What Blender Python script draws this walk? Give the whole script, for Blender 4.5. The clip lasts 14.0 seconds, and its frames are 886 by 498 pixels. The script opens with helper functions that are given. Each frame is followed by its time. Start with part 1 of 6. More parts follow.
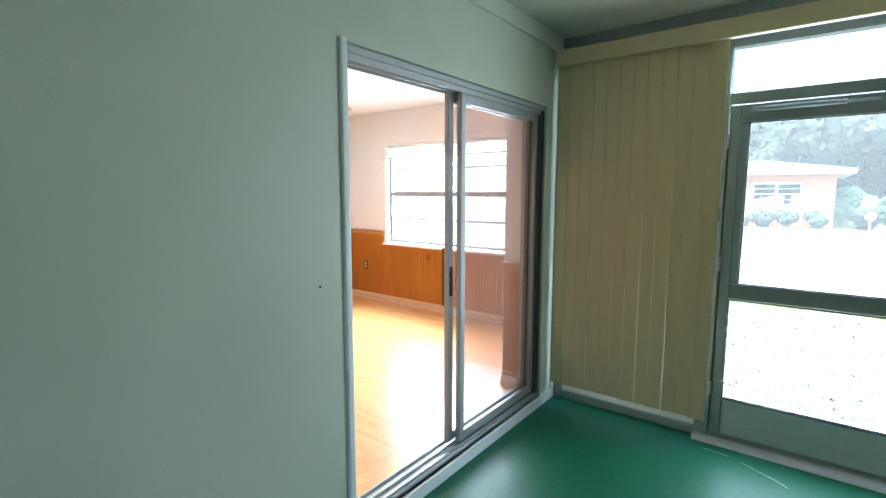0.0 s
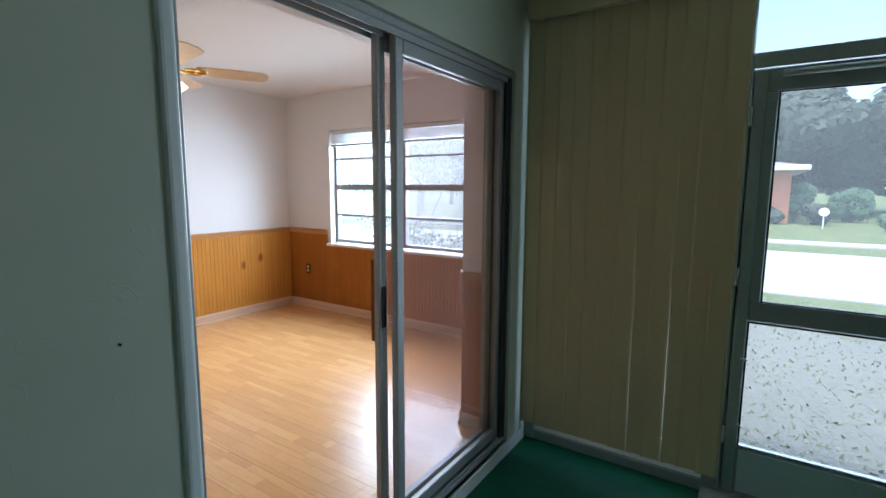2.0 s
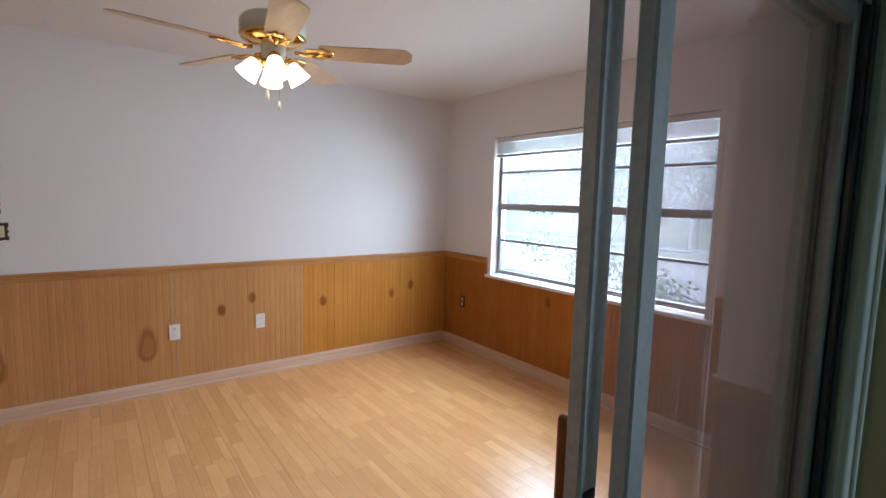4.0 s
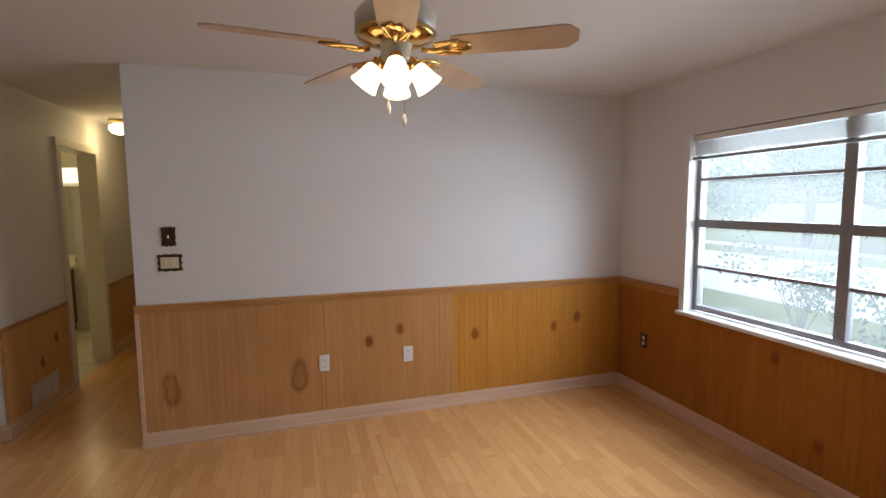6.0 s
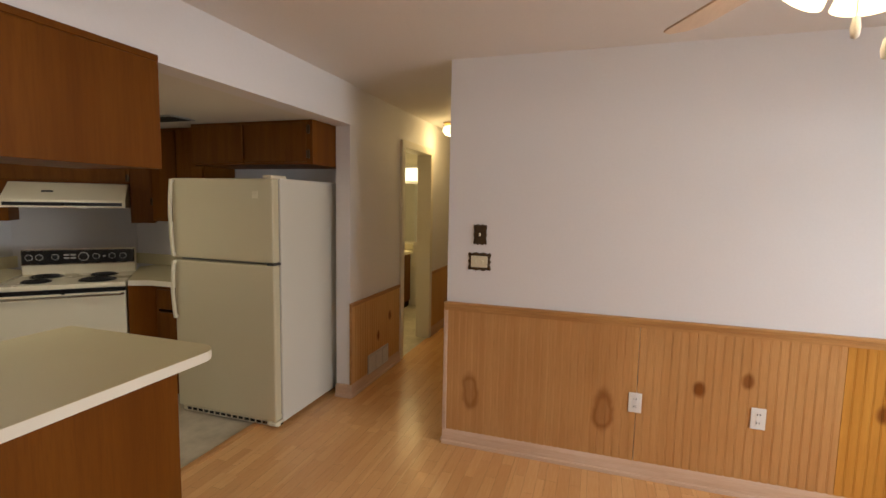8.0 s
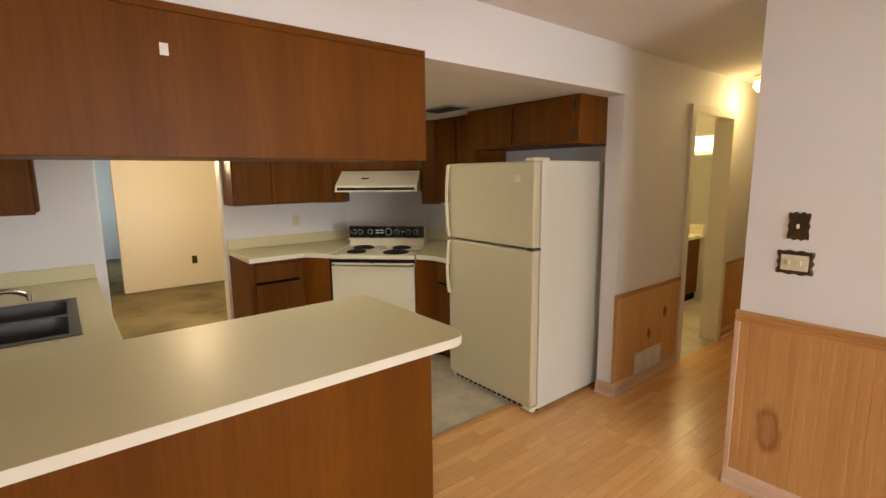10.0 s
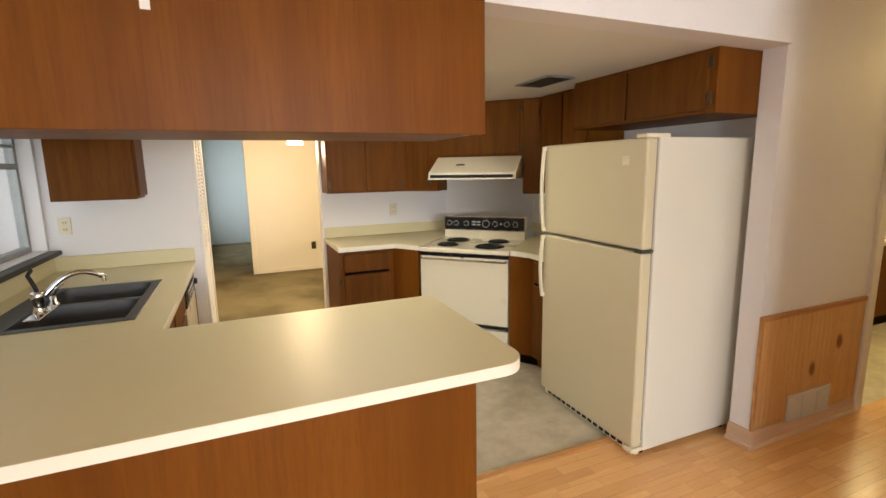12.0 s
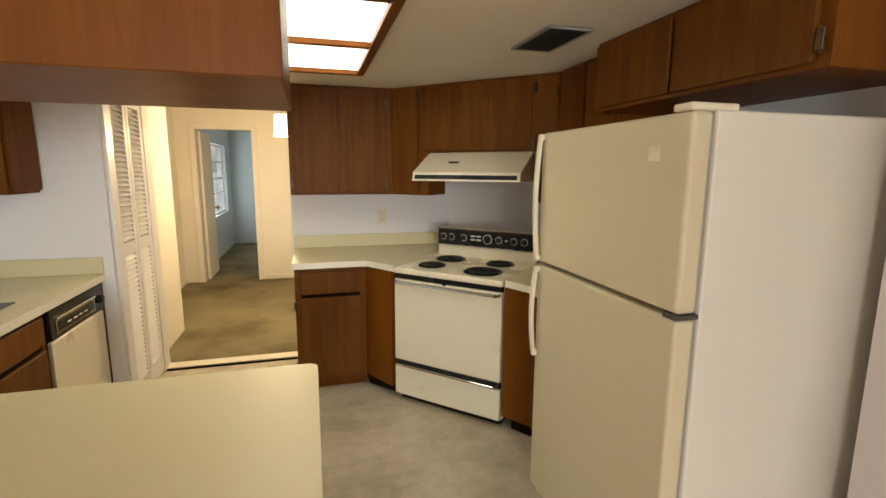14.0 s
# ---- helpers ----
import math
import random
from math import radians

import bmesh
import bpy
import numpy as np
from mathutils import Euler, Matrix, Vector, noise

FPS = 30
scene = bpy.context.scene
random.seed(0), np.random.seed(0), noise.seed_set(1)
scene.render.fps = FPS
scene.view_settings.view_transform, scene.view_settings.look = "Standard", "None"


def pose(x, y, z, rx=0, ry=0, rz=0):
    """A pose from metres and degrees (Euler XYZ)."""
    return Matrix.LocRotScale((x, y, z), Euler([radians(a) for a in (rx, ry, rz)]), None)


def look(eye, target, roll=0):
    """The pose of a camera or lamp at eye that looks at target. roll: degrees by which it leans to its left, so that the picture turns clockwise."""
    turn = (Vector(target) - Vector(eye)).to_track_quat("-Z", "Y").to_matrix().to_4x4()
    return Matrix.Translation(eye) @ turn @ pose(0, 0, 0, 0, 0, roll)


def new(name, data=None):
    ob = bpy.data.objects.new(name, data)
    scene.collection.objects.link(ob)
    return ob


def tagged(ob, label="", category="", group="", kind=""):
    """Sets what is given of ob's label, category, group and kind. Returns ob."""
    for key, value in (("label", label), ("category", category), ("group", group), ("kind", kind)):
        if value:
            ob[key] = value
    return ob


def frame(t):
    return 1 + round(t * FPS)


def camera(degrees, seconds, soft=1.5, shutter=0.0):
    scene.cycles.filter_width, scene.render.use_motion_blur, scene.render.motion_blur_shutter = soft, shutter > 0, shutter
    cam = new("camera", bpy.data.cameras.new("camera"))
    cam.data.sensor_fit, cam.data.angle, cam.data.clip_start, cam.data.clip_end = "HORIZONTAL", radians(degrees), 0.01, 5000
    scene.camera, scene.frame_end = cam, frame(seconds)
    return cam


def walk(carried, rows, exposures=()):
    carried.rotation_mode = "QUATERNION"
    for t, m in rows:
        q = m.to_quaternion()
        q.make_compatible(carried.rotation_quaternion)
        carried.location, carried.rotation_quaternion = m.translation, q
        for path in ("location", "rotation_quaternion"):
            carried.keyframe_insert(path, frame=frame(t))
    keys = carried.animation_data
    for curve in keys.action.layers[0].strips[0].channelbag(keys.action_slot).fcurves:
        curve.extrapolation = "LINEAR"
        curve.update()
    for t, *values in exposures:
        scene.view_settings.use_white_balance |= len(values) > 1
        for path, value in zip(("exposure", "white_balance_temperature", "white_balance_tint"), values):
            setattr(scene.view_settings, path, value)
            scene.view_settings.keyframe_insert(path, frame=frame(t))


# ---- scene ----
cam = camera(86.1, 14.0)
PATH = [
    (0, (0.641, 2.512, 1.412), (-0.571, 4.085, 1.175), 0.1),
    (0.5, (0.571, 2.63, 1.416), (-0.42, 4.348, 1.152), 0.4),
    (1, (0.496, 2.754, 1.391), (-0.4, 4.521, 1.121), 0.7),
    (1.5, (0.415, 2.975, 1.403), (-0.54, 4.71, 1.124), 0.5),
    (2, (0.306, 3.175, 1.388), (-0.789, 4.829, 1.133), 0.3),
    (2.5, (0.107, 3.373, 1.399), (-1.112, 4.94, 1.158), 0.4),
    (3, (-0.081, 3.566, 1.388), (-1.427, 5.028, 1.162), 0.5),
    (3.2, (-0.154, 3.648, 1.39), (-1.561, 5.052, 1.173), 0.8),
    (5.3, (-0.831, 4.157, 1.551), (-2.615, 5.032, 1.324), 0.2),
    (5.5, (-0.868, 4.165, 1.554), (-2.681, 4.978, 1.329), -0.1),
    (6, (-0.946, 4.25, 1.543), (-2.85, 4.834, 1.353), -0.5),
    (6.5, (-0.995, 4.256, 1.525), (-2.959, 4.602, 1.371), -0.8),
    (7, (-1.101, 4.195, 1.537), (-3.093, 4.276, 1.372), -0.7),
    (7.5, (-1.293, 4.135, 1.535), (-3.272, 3.888, 1.378), -0.1),
    (8, (-1.493, 4.149, 1.546), (-3.385, 3.534, 1.348), 1.1),
    (8.5, (-1.502, 4.052, 1.583), (-3.3, 3.215, 1.328), 0.8),
    (9, (-1.594, 4.113, 1.603), (-3.242, 3.011, 1.336), -0.2),
    (9.2, (-1.624, 4.158, 1.607), (-3.193, 2.948, 1.333), -0.1),
    (11.3, (-2.006, 3.949, 1.568), (-2.834, 2.161, 1.224), -2.0),
    (11.5, (-2.052, 3.93, 1.565), (-2.847, 2.128, 1.22), -1.7),
    (12, (-2.236, 3.908, 1.547), (-3.006, 2.094, 1.21), -1.0),
    (12.5, (-2.462, 3.772, 1.548), (-3.26, 1.97, 1.21), -0.4),
    (13, (-2.678, 3.619, 1.546), (-3.438, 1.799, 1.213), -0.0),
    (13.5, (-2.915, 3.433, 1.527), (-3.567, 1.57, 1.206), 0.6),
    (14, (-3.086, 3.213, 1.517), (-3.612, 1.311, 1.19), 0.3),
]
# exposure follows the clip's automatic brightness
EXPO = [(0.0, 3.7, 5650, 2), (0.5, 3.2, 5580, 2), (1.0, 2.92, 5500, 3), (1.5, 2.6, 5450, 4), (2.0, 2.3, 5400, 5), (3.0, 2.15, 5300, 6), (5.5, 1.53, 5850, 9), (6.5, 1.5, 6050, 10),
        (7.5, 1.75, 6400, 11), (8.5, 2.25, 6850, 10), (9.0, 2.4, 6900, 10), (11.5, 2.9, 6750, 10), (12.0, 3.05, 6650, 9), (13.0, 3.0, 6400, 8), (14.0, 2.8, 6750, 8)]
FANP, KITP, HALLP, LIVP, DINW = 0.12, 0.42, 1.4, 12.5, 25.0
walk(cam, [(t, look(eye, target, roll)) for t, eye, target, roll in PATH], EXPO)

# ---- world and sun: a bright overcast day ----
world = bpy.data.worlds.new("sky")
scene.world = world
world.use_nodes = True
wn = world.node_tree.nodes
sky = wn.new("ShaderNodeTexSky")
sky.sky_type, sky.sun_disc, sky.sun_elevation, sky.sun_rotation = "NISHITA", False, radians(72), radians(200)
sky.air_density, sky.dust_density, sky.ozone_density = 1.0, 4.0, 1.0
world.node_tree.links.new(sky.outputs[0], wn["Background"].inputs[0])
wn["Background"].inputs[1].default_value = 0.10
sun_data = bpy.data.lights.new("sun", "SUN")
sun_data.energy, sun_data.angle, sun_data.color = 0.75, radians(14), (1.0, 0.96, 0.9)
sun = new("sun", sun_data)
sun.matrix_world = look((0, 0, 30), (3, 8.5, 0))


# ---- building helpers ----
def bx(bm, x0, y0, z0, x1, y1, z1, bev=0.0, seg=1):
    """A box between two corners, with bevelled edges."""
    m = Matrix.Translation(((x0 + x1) / 2, (y0 + y1) / 2, (z0 + z1) / 2)) @ Matrix.Diagonal((abs(x1 - x0), abs(y1 - y0), abs(z1 - z0), 1))
    made = bmesh.ops.create_cube(bm, size=1, matrix=m)
    if bev:
        edges = list({e for v in made["verts"] for e in v.link_edges})
        bmesh.ops.bevel(bm, geom=edges, offset=bev, segments=seg, affect="EDGES", profile=0.5)
    return bm


def box(*a, **k):
    return bx(bmesh.new(), *a, **k)


def cyl(bm, p0, p1, r0, r1=None, n=16, caps=True):
    p0, p1 = Vector(p0), Vector(p1)
    d = p1 - p0
    m = Matrix.Translation((p0 + p1) / 2) @ d.to_track_quat("Z", "Y").to_matrix().to_4x4()
    bmesh.ops.create_cone(bm, cap_ends=caps, segments=n, radius1=r0, radius2=r0 if r1 is None else r1, depth=d.length, matrix=m)
    return bm


def lathe(bm, profile, at=(0, 0, 0), n=24, m=None):
    """Turns a profile of (radius, height) about the z axis."""
    m = m or Matrix.Translation(at)
    rings = []
    for r, z in profile:
        rings.append([bm.verts.new(m @ Vector((r * math.cos(2 * math.pi * i / n), r * math.sin(2 * math.pi * i / n), z))) for i in range(n)])
    for a, b in zip(rings, rings[1:]):
        for i in range(n):
            bm.faces.new((a[i], a[(i + 1) % n], b[(i + 1) % n], b[i]))
    return bm


def tube(bm, pts, r, n=8):
    """A round bar along a line of points."""
    pts = [Vector(p) for p in pts]
    rings = []
    for i, p in enumerate(pts):
        d = (pts[min(i + 1, len(pts) - 1)] - pts[max(i - 1, 0)]).normalized()
        q = d.to_track_quat("Z", "Y").to_matrix()
        rings.append([bm.verts.new(p + q @ Vector((r * math.cos(2 * math.pi * k / n), r * math.sin(2 * math.pi * k / n), 0))) for k in range(n)])
    for a, b in zip(rings, rings[1:]):
        for k in range(n):
            bm.faces.new((a[k], a[(k + 1) % n], b[(k + 1) % n], b[k]))
    bm.faces.new(rings[0][::-1])
    bm.faces.new(rings[-1])
    return bm


def prism(bm, outline, z0, z1, bev=0.0):
    """An upright block over a flat outline of (x, y)."""
    lo = [bm.verts.new((x, y, z0)) for x, y in outline]
    hi = [bm.verts.new((x, y, z1)) for x, y in outline]
    n = len(lo)
    faces = [bm.faces.new(lo[::-1]), bm.faces.new(hi)]
    faces += [bm.faces.new((lo[i], lo[(i + 1) % n], hi[(i + 1) % n], hi[i])) for i in range(n)]
    bmesh.ops.recalc_face_normals(bm, faces=faces)
    if bev:
        rim = [e for f in faces[:2] for e in f.edges]
        bmesh.ops.bevel(bm, geom=rim, offset=bev, segments=2, affect="EDGES", profile=0.5)
    return bm


LOCAL = set()


def mesh_of(name, bm, material, smooth=False):
    me = bpy.data.meshes.new(name)
    bmesh.ops.recalc_face_normals(bm, faces=bm.faces[:])
    bm.to_mesh(me)
    bm.free()
    me.materials.append(material)
    if smooth:
        me.shade_smooth()
    return me


def thing(name, label, category, at=(0, 0, 0), turn=0.0, local=False, group=""):
    """The Empty at a thing's base; its parts are drawn in world places, or in its own when local."""
    ob = tagged(new(name), label, category, group)
    ob.empty_display_size = 0.1
    ob.matrix_basis = pose(*at, 0, 0, turn)
    if local:
        LOCAL.add(ob.name)
    return ob


def part(name, bm, material, parent, label="", smooth=False):
    ob = new(name, mesh_of(name, bm, material, smooth))
    ob.parent = parent
    if parent.type == "EMPTY" and parent.name not in LOCAL:
        ob.matrix_parent_inverse = parent.matrix_basis.inverted()
    return tagged(ob, label)


def single(name, bm, material, label, category, smooth=False, group=""):
    """A thing of one mesh."""
    return tagged(new(name, mesh_of(name, bm, material, smooth)), label, category, group)


def structure(name, bm, material, label, category, smooth=False):
    return tagged(new(name, mesh_of(name, bm, material, smooth)), label, category, "", "structure")


def wall_along_y(bm, x0, x1, y0, y1, z0, z1, holes=()):
    """A wall between x0 and x1 that runs along y, with openings (ya, yb, za, zb)."""
    at = y0
    for ya, yb, za, zb in sorted(holes):
        if ya > at:
            bx(bm, x0, at, z0, x1, ya, z1)
        if za > z0:
            bx(bm, x0, ya, z0, x1, yb, za)
        if zb < z1:
            bx(bm, x0, ya, zb, x1, yb, z1)
        at = yb
    if y1 > at:
        bx(bm, x0, at, z0, x1, y1, z1)
    return bm


def wall_along_x(bm, y0, y1, x0, x1, z0, z1, holes=()):
    at = x0
    for xa, xb, za, zb in sorted(holes):
        if xa > at:
            bx(bm, at, y0, z0, xa, y1, z1)
        if za > z0:
            bx(bm, xa, y0, z0, xb, y1, za)
        if zb < z1:
            bx(bm, xa, y0, zb, xb, y1, z1)
        at = xb
    if x1 > at:
        bx(bm, at, y0, z0, x1, y1, z1)
    return bm


# ---- materials ----
def blank(name):
    m = bpy.data.materials.new(name)
    m.use_nodes = True
    return m, m.node_tree.nodes, m.node_tree.links, m.node_tree.nodes["Principled BSDF"]


def mixed(nt, links, fac, a, b, mode="MIX"):
    n = nt.new("ShaderNodeMix")
    n.data_type, n.blend_type = "RGBA", mode
    for sock, v in ((n.inputs[0], fac), (n.inputs[6], a), (n.inputs[7], b)):
        if isinstance(v, bpy.types.NodeSocket):
            links.new(v, sock)
        elif isinstance(v, (int, float)):
            sock.default_value = v
        else:
            sock.default_value = (*v, 1)
    return n.outputs[2]


def noisy(nt, links, vec, scale, detail=3.0, rough=0.55):
    n = nt.new("ShaderNodeTexNoise")
    n.inputs["Scale"].default_value, n.inputs["Detail"].default_value, n.inputs["Roughness"].default_value = scale, detail, rough
    if vec is not None:
        links.new(vec, n.inputs["Vector"])
    return n.outputs["Fac"]


def ramped(nt, links, fac, a, b):
    n = nt.new("ShaderNodeMapRange")
    n.interpolation_type = "SMOOTHSTEP"
    n.inputs[1].default_value, n.inputs[2].default_value = a, b
    links.new(fac, n.inputs[0])
    return n.outputs[0]


def coords(nt, links, scale=(1, 1, 1), shuffle=False):
    c = nt.new("ShaderNodeTexCoord")
    m = nt.new("ShaderNodeMapping")
    m.inputs["Scale"].default_value = scale
    links.new(c.outputs["Object"], m.inputs["Vector"])
    if shuffle:
        o = nt.new("ShaderNodeObjectInfo")
        s = nt.new("ShaderNodeVectorMath")
        s.operation = "MULTIPLY"
        s.inputs[1].default_value = (37, 23, 51)
        links.new(o.outputs["Random"], s.inputs[0])
        links.new(s.outputs[0], m.inputs["Location"])
    return m.outputs[0]


def bumped(nt, links, height, bsdf, strength, distance=0.002):
    n = nt.new("ShaderNodeBump")
    n.inputs["Strength"].default_value, n.inputs["Distance"].default_value = strength, distance
    links.new(height, n.inputs["Height"])
    links.new(n.outputs[0], bsdf.inputs["Normal"])


def paint(name, color, rough=0.6, var=0.08, big=1.2, fine=60.0, bump=0.15, metal=0.0, dirt=None, spec=0.5):
    """Painted or moulded surface: broad unevenness, fine grain, slight relief."""
    m, nt, links, b = blank(name)
    v = coords(nt, links)
    broad, grain = noisy(nt, links, v, big, 4), noisy(nt, links, v, fine, 4)
    dark = tuple(c * (1 - 2.2 * var) for c in color) if dirt is None else dirt
    c1 = mixed(nt, links, ramped(nt, links, broad, 0.35, 0.75), color, tuple(c * (1 - var) + d * var for c, d in zip(color, dark)))
    c2 = mixed(nt, links, 0.25 * min(1, var * 6), c1, grain, "OVERLAY")
    links.new(c2, b.inputs["Base Color"])
    r = nt.new("ShaderNodeMapRange")
    r.inputs[3].default_value, r.inputs[4].default_value = max(0.02, rough - 0.08), min(1, rough + 0.1)
    links.new(broad, r.inputs[0])
    links.new(r.outputs[0], b.inputs["Roughness"])
    b.inputs["Metallic"].default_value, b.inputs["Specular IOR Level"].default_value = metal, spec
    if bump:
        bumped(nt, links, grain, b, bump)
    return m


def wood(name, light, dark, along="z", rough=0.4, fig=14.0, shuffle=True, spots=(), coat=0.0, spec=0.2):
    """Grained wood along an axis. spots: worn round stains (x, y, z, half width, half height, depth of tone)."""
    m, nt, links, b = blank(name)
    stretch = {"x": (0.06, 1, 1), "y": (1, 0.06, 1), "z": (1, 1, 0.06)}[along]
    v = coords(nt, links, tuple(s * fig for s in stretch), shuffle)
    g1 = noisy(nt, links, v, 1.6, 5, 0.6)
    v2 = coords(nt, links, tuple(s * fig * 9 for s in stretch), shuffle)
    g2 = noisy(nt, links, v2, 2.0, 3, 0.7)
    broad = noisy(nt, links, coords(nt, links, (1, 1, 1), shuffle), 1.1, 2)
    c = mixed(nt, links, ramped(nt, links, g1, 0.3, 0.72), light, dark)
    fine = nt.new("ShaderNodeMath")
    fine.operation = "MULTIPLY"
    fine.inputs[1].default_value = 0.55
    links.new(ramped(nt, links, g2, 0.35, 0.8), fine.inputs[0])
    c = mixed(nt, links, fine.outputs[0], c, tuple(d * 0.86 for d in dark))
    c = mixed(nt, links, 0.35, c, broad, "SOFT_LIGHT")
    tc = nt.new("ShaderNodeTexCoord")
    wob = nt.new("ShaderNodeTexNoise")
    wob.inputs["Scale"].default_value = 9.0
    links.new(tc.outputs["Object"], wob.inputs["Vector"])
    for x, y, z, hw, hh, tone, ring in spots:
        d = nt.new("ShaderNodeVectorMath")
        d.operation = "SUBTRACT"
        d.inputs[1].default_value = (x, y, z)
        links.new(tc.outputs["Object"], d.inputs[0])
        s = nt.new("ShaderNodeVectorMath")
        s.operation = "MULTIPLY"
        s.inputs[1].default_value = (1 / hw, 1 / hw, 1 / hh)
        links.new(d.outputs[0], s.inputs[0])
        le = nt.new("ShaderNodeVectorMath")
        le.operation = "LENGTH"
        links.new(s.outputs[0], le.inputs[0])
        ad = nt.new("ShaderNodeMath")
        ad.operation = "ADD"
        links.new(le.outputs["Value"], ad.inputs[0])
        w = nt.new("ShaderNodeMath")
        w.operation = "MULTIPLY"
        w.inputs[1].default_value = 0.9
        links.new(wob.outputs["Fac"], w.inputs[0])
        links.new(w.outputs[0], ad.inputs[1])
        f = ramped(nt, links, ad.outputs[0], 1.8, 1.0)
        if ring:
            inner = ramped(nt, links, ad.outputs[0], 0.95, 1.3)
            mm = nt.new("ShaderNodeMath")
            mm.operation = "MULTIPLY_ADD"
            mm.inputs[1].default_value, mm.inputs[2].default_value = 0.55, 0.45
            links.new(inner, mm.inputs[0])
            m2 = nt.new("ShaderNodeMath")
            m2.operation = "MULTIPLY"
            links.new(mm.outputs[0], m2.inputs[0])
            links.new(f, m2.inputs[1])
            f = m2.outputs[0]
        k = nt.new("ShaderNodeMath")
        k.operation = "MULTIPLY"
        k.inputs[1].default_value = min(0.95, tone * 1.2)
        links.new(f, k.inputs[0])
        c = mixed(nt, links, k.outputs[0], c, (0.21, 0.062, 0.009))
    links.new(c, b.inputs["Base Color"])
    b.inputs["Roughness"].default_value, b.inputs["Coat Weight"].default_value = rough, coat
    b.inputs["Specular IOR Level"].default_value = spec
    b.inputs["Coat Roughness"].default_value = 0.25
    bumped(nt, links, g2, b, 0.12, 0.001)
    return m


def laminate(name):
    """Beech-look three-strip laminate: short strips of uneven tone in each board."""
    m, nt, links, b = blank(name)
    v = coords(nt, links, (1, 1, 1), True)
    br = nt.new("ShaderNodeTexBrick")
    br.offset, br.offset_frequency, br.squash = 0.37, 2, 1.0
    for k, val in (("Scale", 1.0), ("Mortar Size", 0.0008), ("Bias", 0.0), ("Brick Width", 0.42), ("Row Height", 0.0645)):
        br.inputs[k].default_value = val
    br.inputs["Color1"].default_value, br.inputs["Color2"].default_value, br.inputs["Mortar"].default_value = (0.785, 0.445, 0.185, 1), (0.68, 0.36, 0.14, 1), (0.45, 0.25, 0.10, 1)
    links.new(v, br.inputs["Vector"])
    g = noisy(nt, links, coords(nt, links, (6, 90, 90), True), 1.5, 4, 0.65)
    c = mixed(nt, links, 0.35, br.outputs["Color"], g, "SOFT_LIGHT")
    broad = noisy(nt, links, coords(nt, links, (1, 1, 1)), 0.8, 3)
    c = mixed(nt, links, 0.3, c, broad, "SOFT_LIGHT")
    links.new(c, b.inputs["Base Color"])
    r = nt.new("ShaderNodeMapRange")
    r.inputs[3].default_value, r.inputs[4].default_value = 0.22, 0.32
    links.new(broad, r.inputs[0])
    links.new(r.outputs[0], b.inputs["Roughness"])
    bumped(nt, links, g, b, 0.05, 0.001)
    return m


def glass(name, tint=(1, 1, 1), rough=0.0, veil=0.0):
    """Thin window glass: mostly clear, with a grazing sheen."""
    m, nt, links, b = blank(name)
    nt.remove(b)
    tr, gl, mx, lw, fr = nt.new("ShaderNodeBsdfTransparent"), nt.new("ShaderNodeBsdfGlossy"), nt.new("ShaderNodeMixShader"), nt.new("ShaderNodeLayerWeight"), nt.new("ShaderNodeMath")
    fr.operation = "POWER"
    fr.inputs[1].default_value = 4.0
    lw.inputs[0].default_value = 0.5
    links.new(lw.outputs["Facing"], fr.inputs[0])
    tr.inputs[0].default_value = (*tint, 1)
    gl.inputs["Roughness"].default_value = rough
    links.new(fr.outputs[0], mx.inputs[0])
    links.new(tr.outputs[0], mx.inputs[1])
    links.new(gl.outputs[0], mx.inputs[2])
    last = mx.outputs[0]
    # a pale translucent film over the glass whitens the view
    if veil:
        film, both = nt.new("ShaderNodeBsdfTranslucent"), nt.new("ShaderNodeMixShader")
        film.inputs[0].default_value = (0.85, 0.87, 0.86, 1)
        both.inputs[0].default_value = veil
        links.new(last, both.inputs[1])
        links.new(film.outputs[0], both.inputs[2])
        last = both.outputs[0]
    links.new(last, nt["Material Output"].inputs[0])
    return m


def glow(name, color, strength):
    m, nt, links, b = blank(name)
    b.inputs["Base Color"].default_value = (0.8, 0.78, 0.72, 1)
    b.inputs["Emission Color"].default_value, b.inputs["Emission Strength"].default_value = (*color, 1), strength
    return m


def trowelled(name, color):
    """Roughly trowelled painted plaster with crescent ridges."""
    m, nt, links, b = blank(name)
    v = coords(nt, links)
    big, mid, fine = noisy(nt, links, v, 1.4, 4), noisy(nt, links, v, 15.0, 2, 0.4), noisy(nt, links, v, 60, 3)
    ridge = nt.new("ShaderNodeMath")
    ridge.operation = "ABSOLUTE"
    off = nt.new("ShaderNodeMath")
    off.operation = "SUBTRACT"
    off.inputs[1].default_value = 0.5
    links.new(mid, off.inputs[0])
    links.new(off.outputs[0], ridge.inputs[0])
    r = ramped(nt, links, ridge.outputs[0], 0.02, 0.0)
    gate = nt.new("ShaderNodeMath")
    gate.operation = "MULTIPLY"
    links.new(r, gate.inputs[0])
    links.new(ramped(nt, links, noisy(nt, links, v, 7, 2), 0.50, 0.64), gate.inputs[1])
    h = nt.new("ShaderNodeMath")
    h.operation = "MULTIPLY_ADD"
    h.inputs[1].default_value = 0.12
    links.new(fine, h.inputs[0])
    links.new(gate.outputs[0], h.inputs[2])
    c = mixed(nt, links, ramped(nt, links, big, 0.3, 0.75), color, tuple(k * 0.9 for k in color))
    links.new(c, b.inputs["Base Color"])
    b.inputs["Roughness"].default_value = 0.5
    bumped(nt, links, h.outputs[0], b, 0.22, 0.002)
    return m


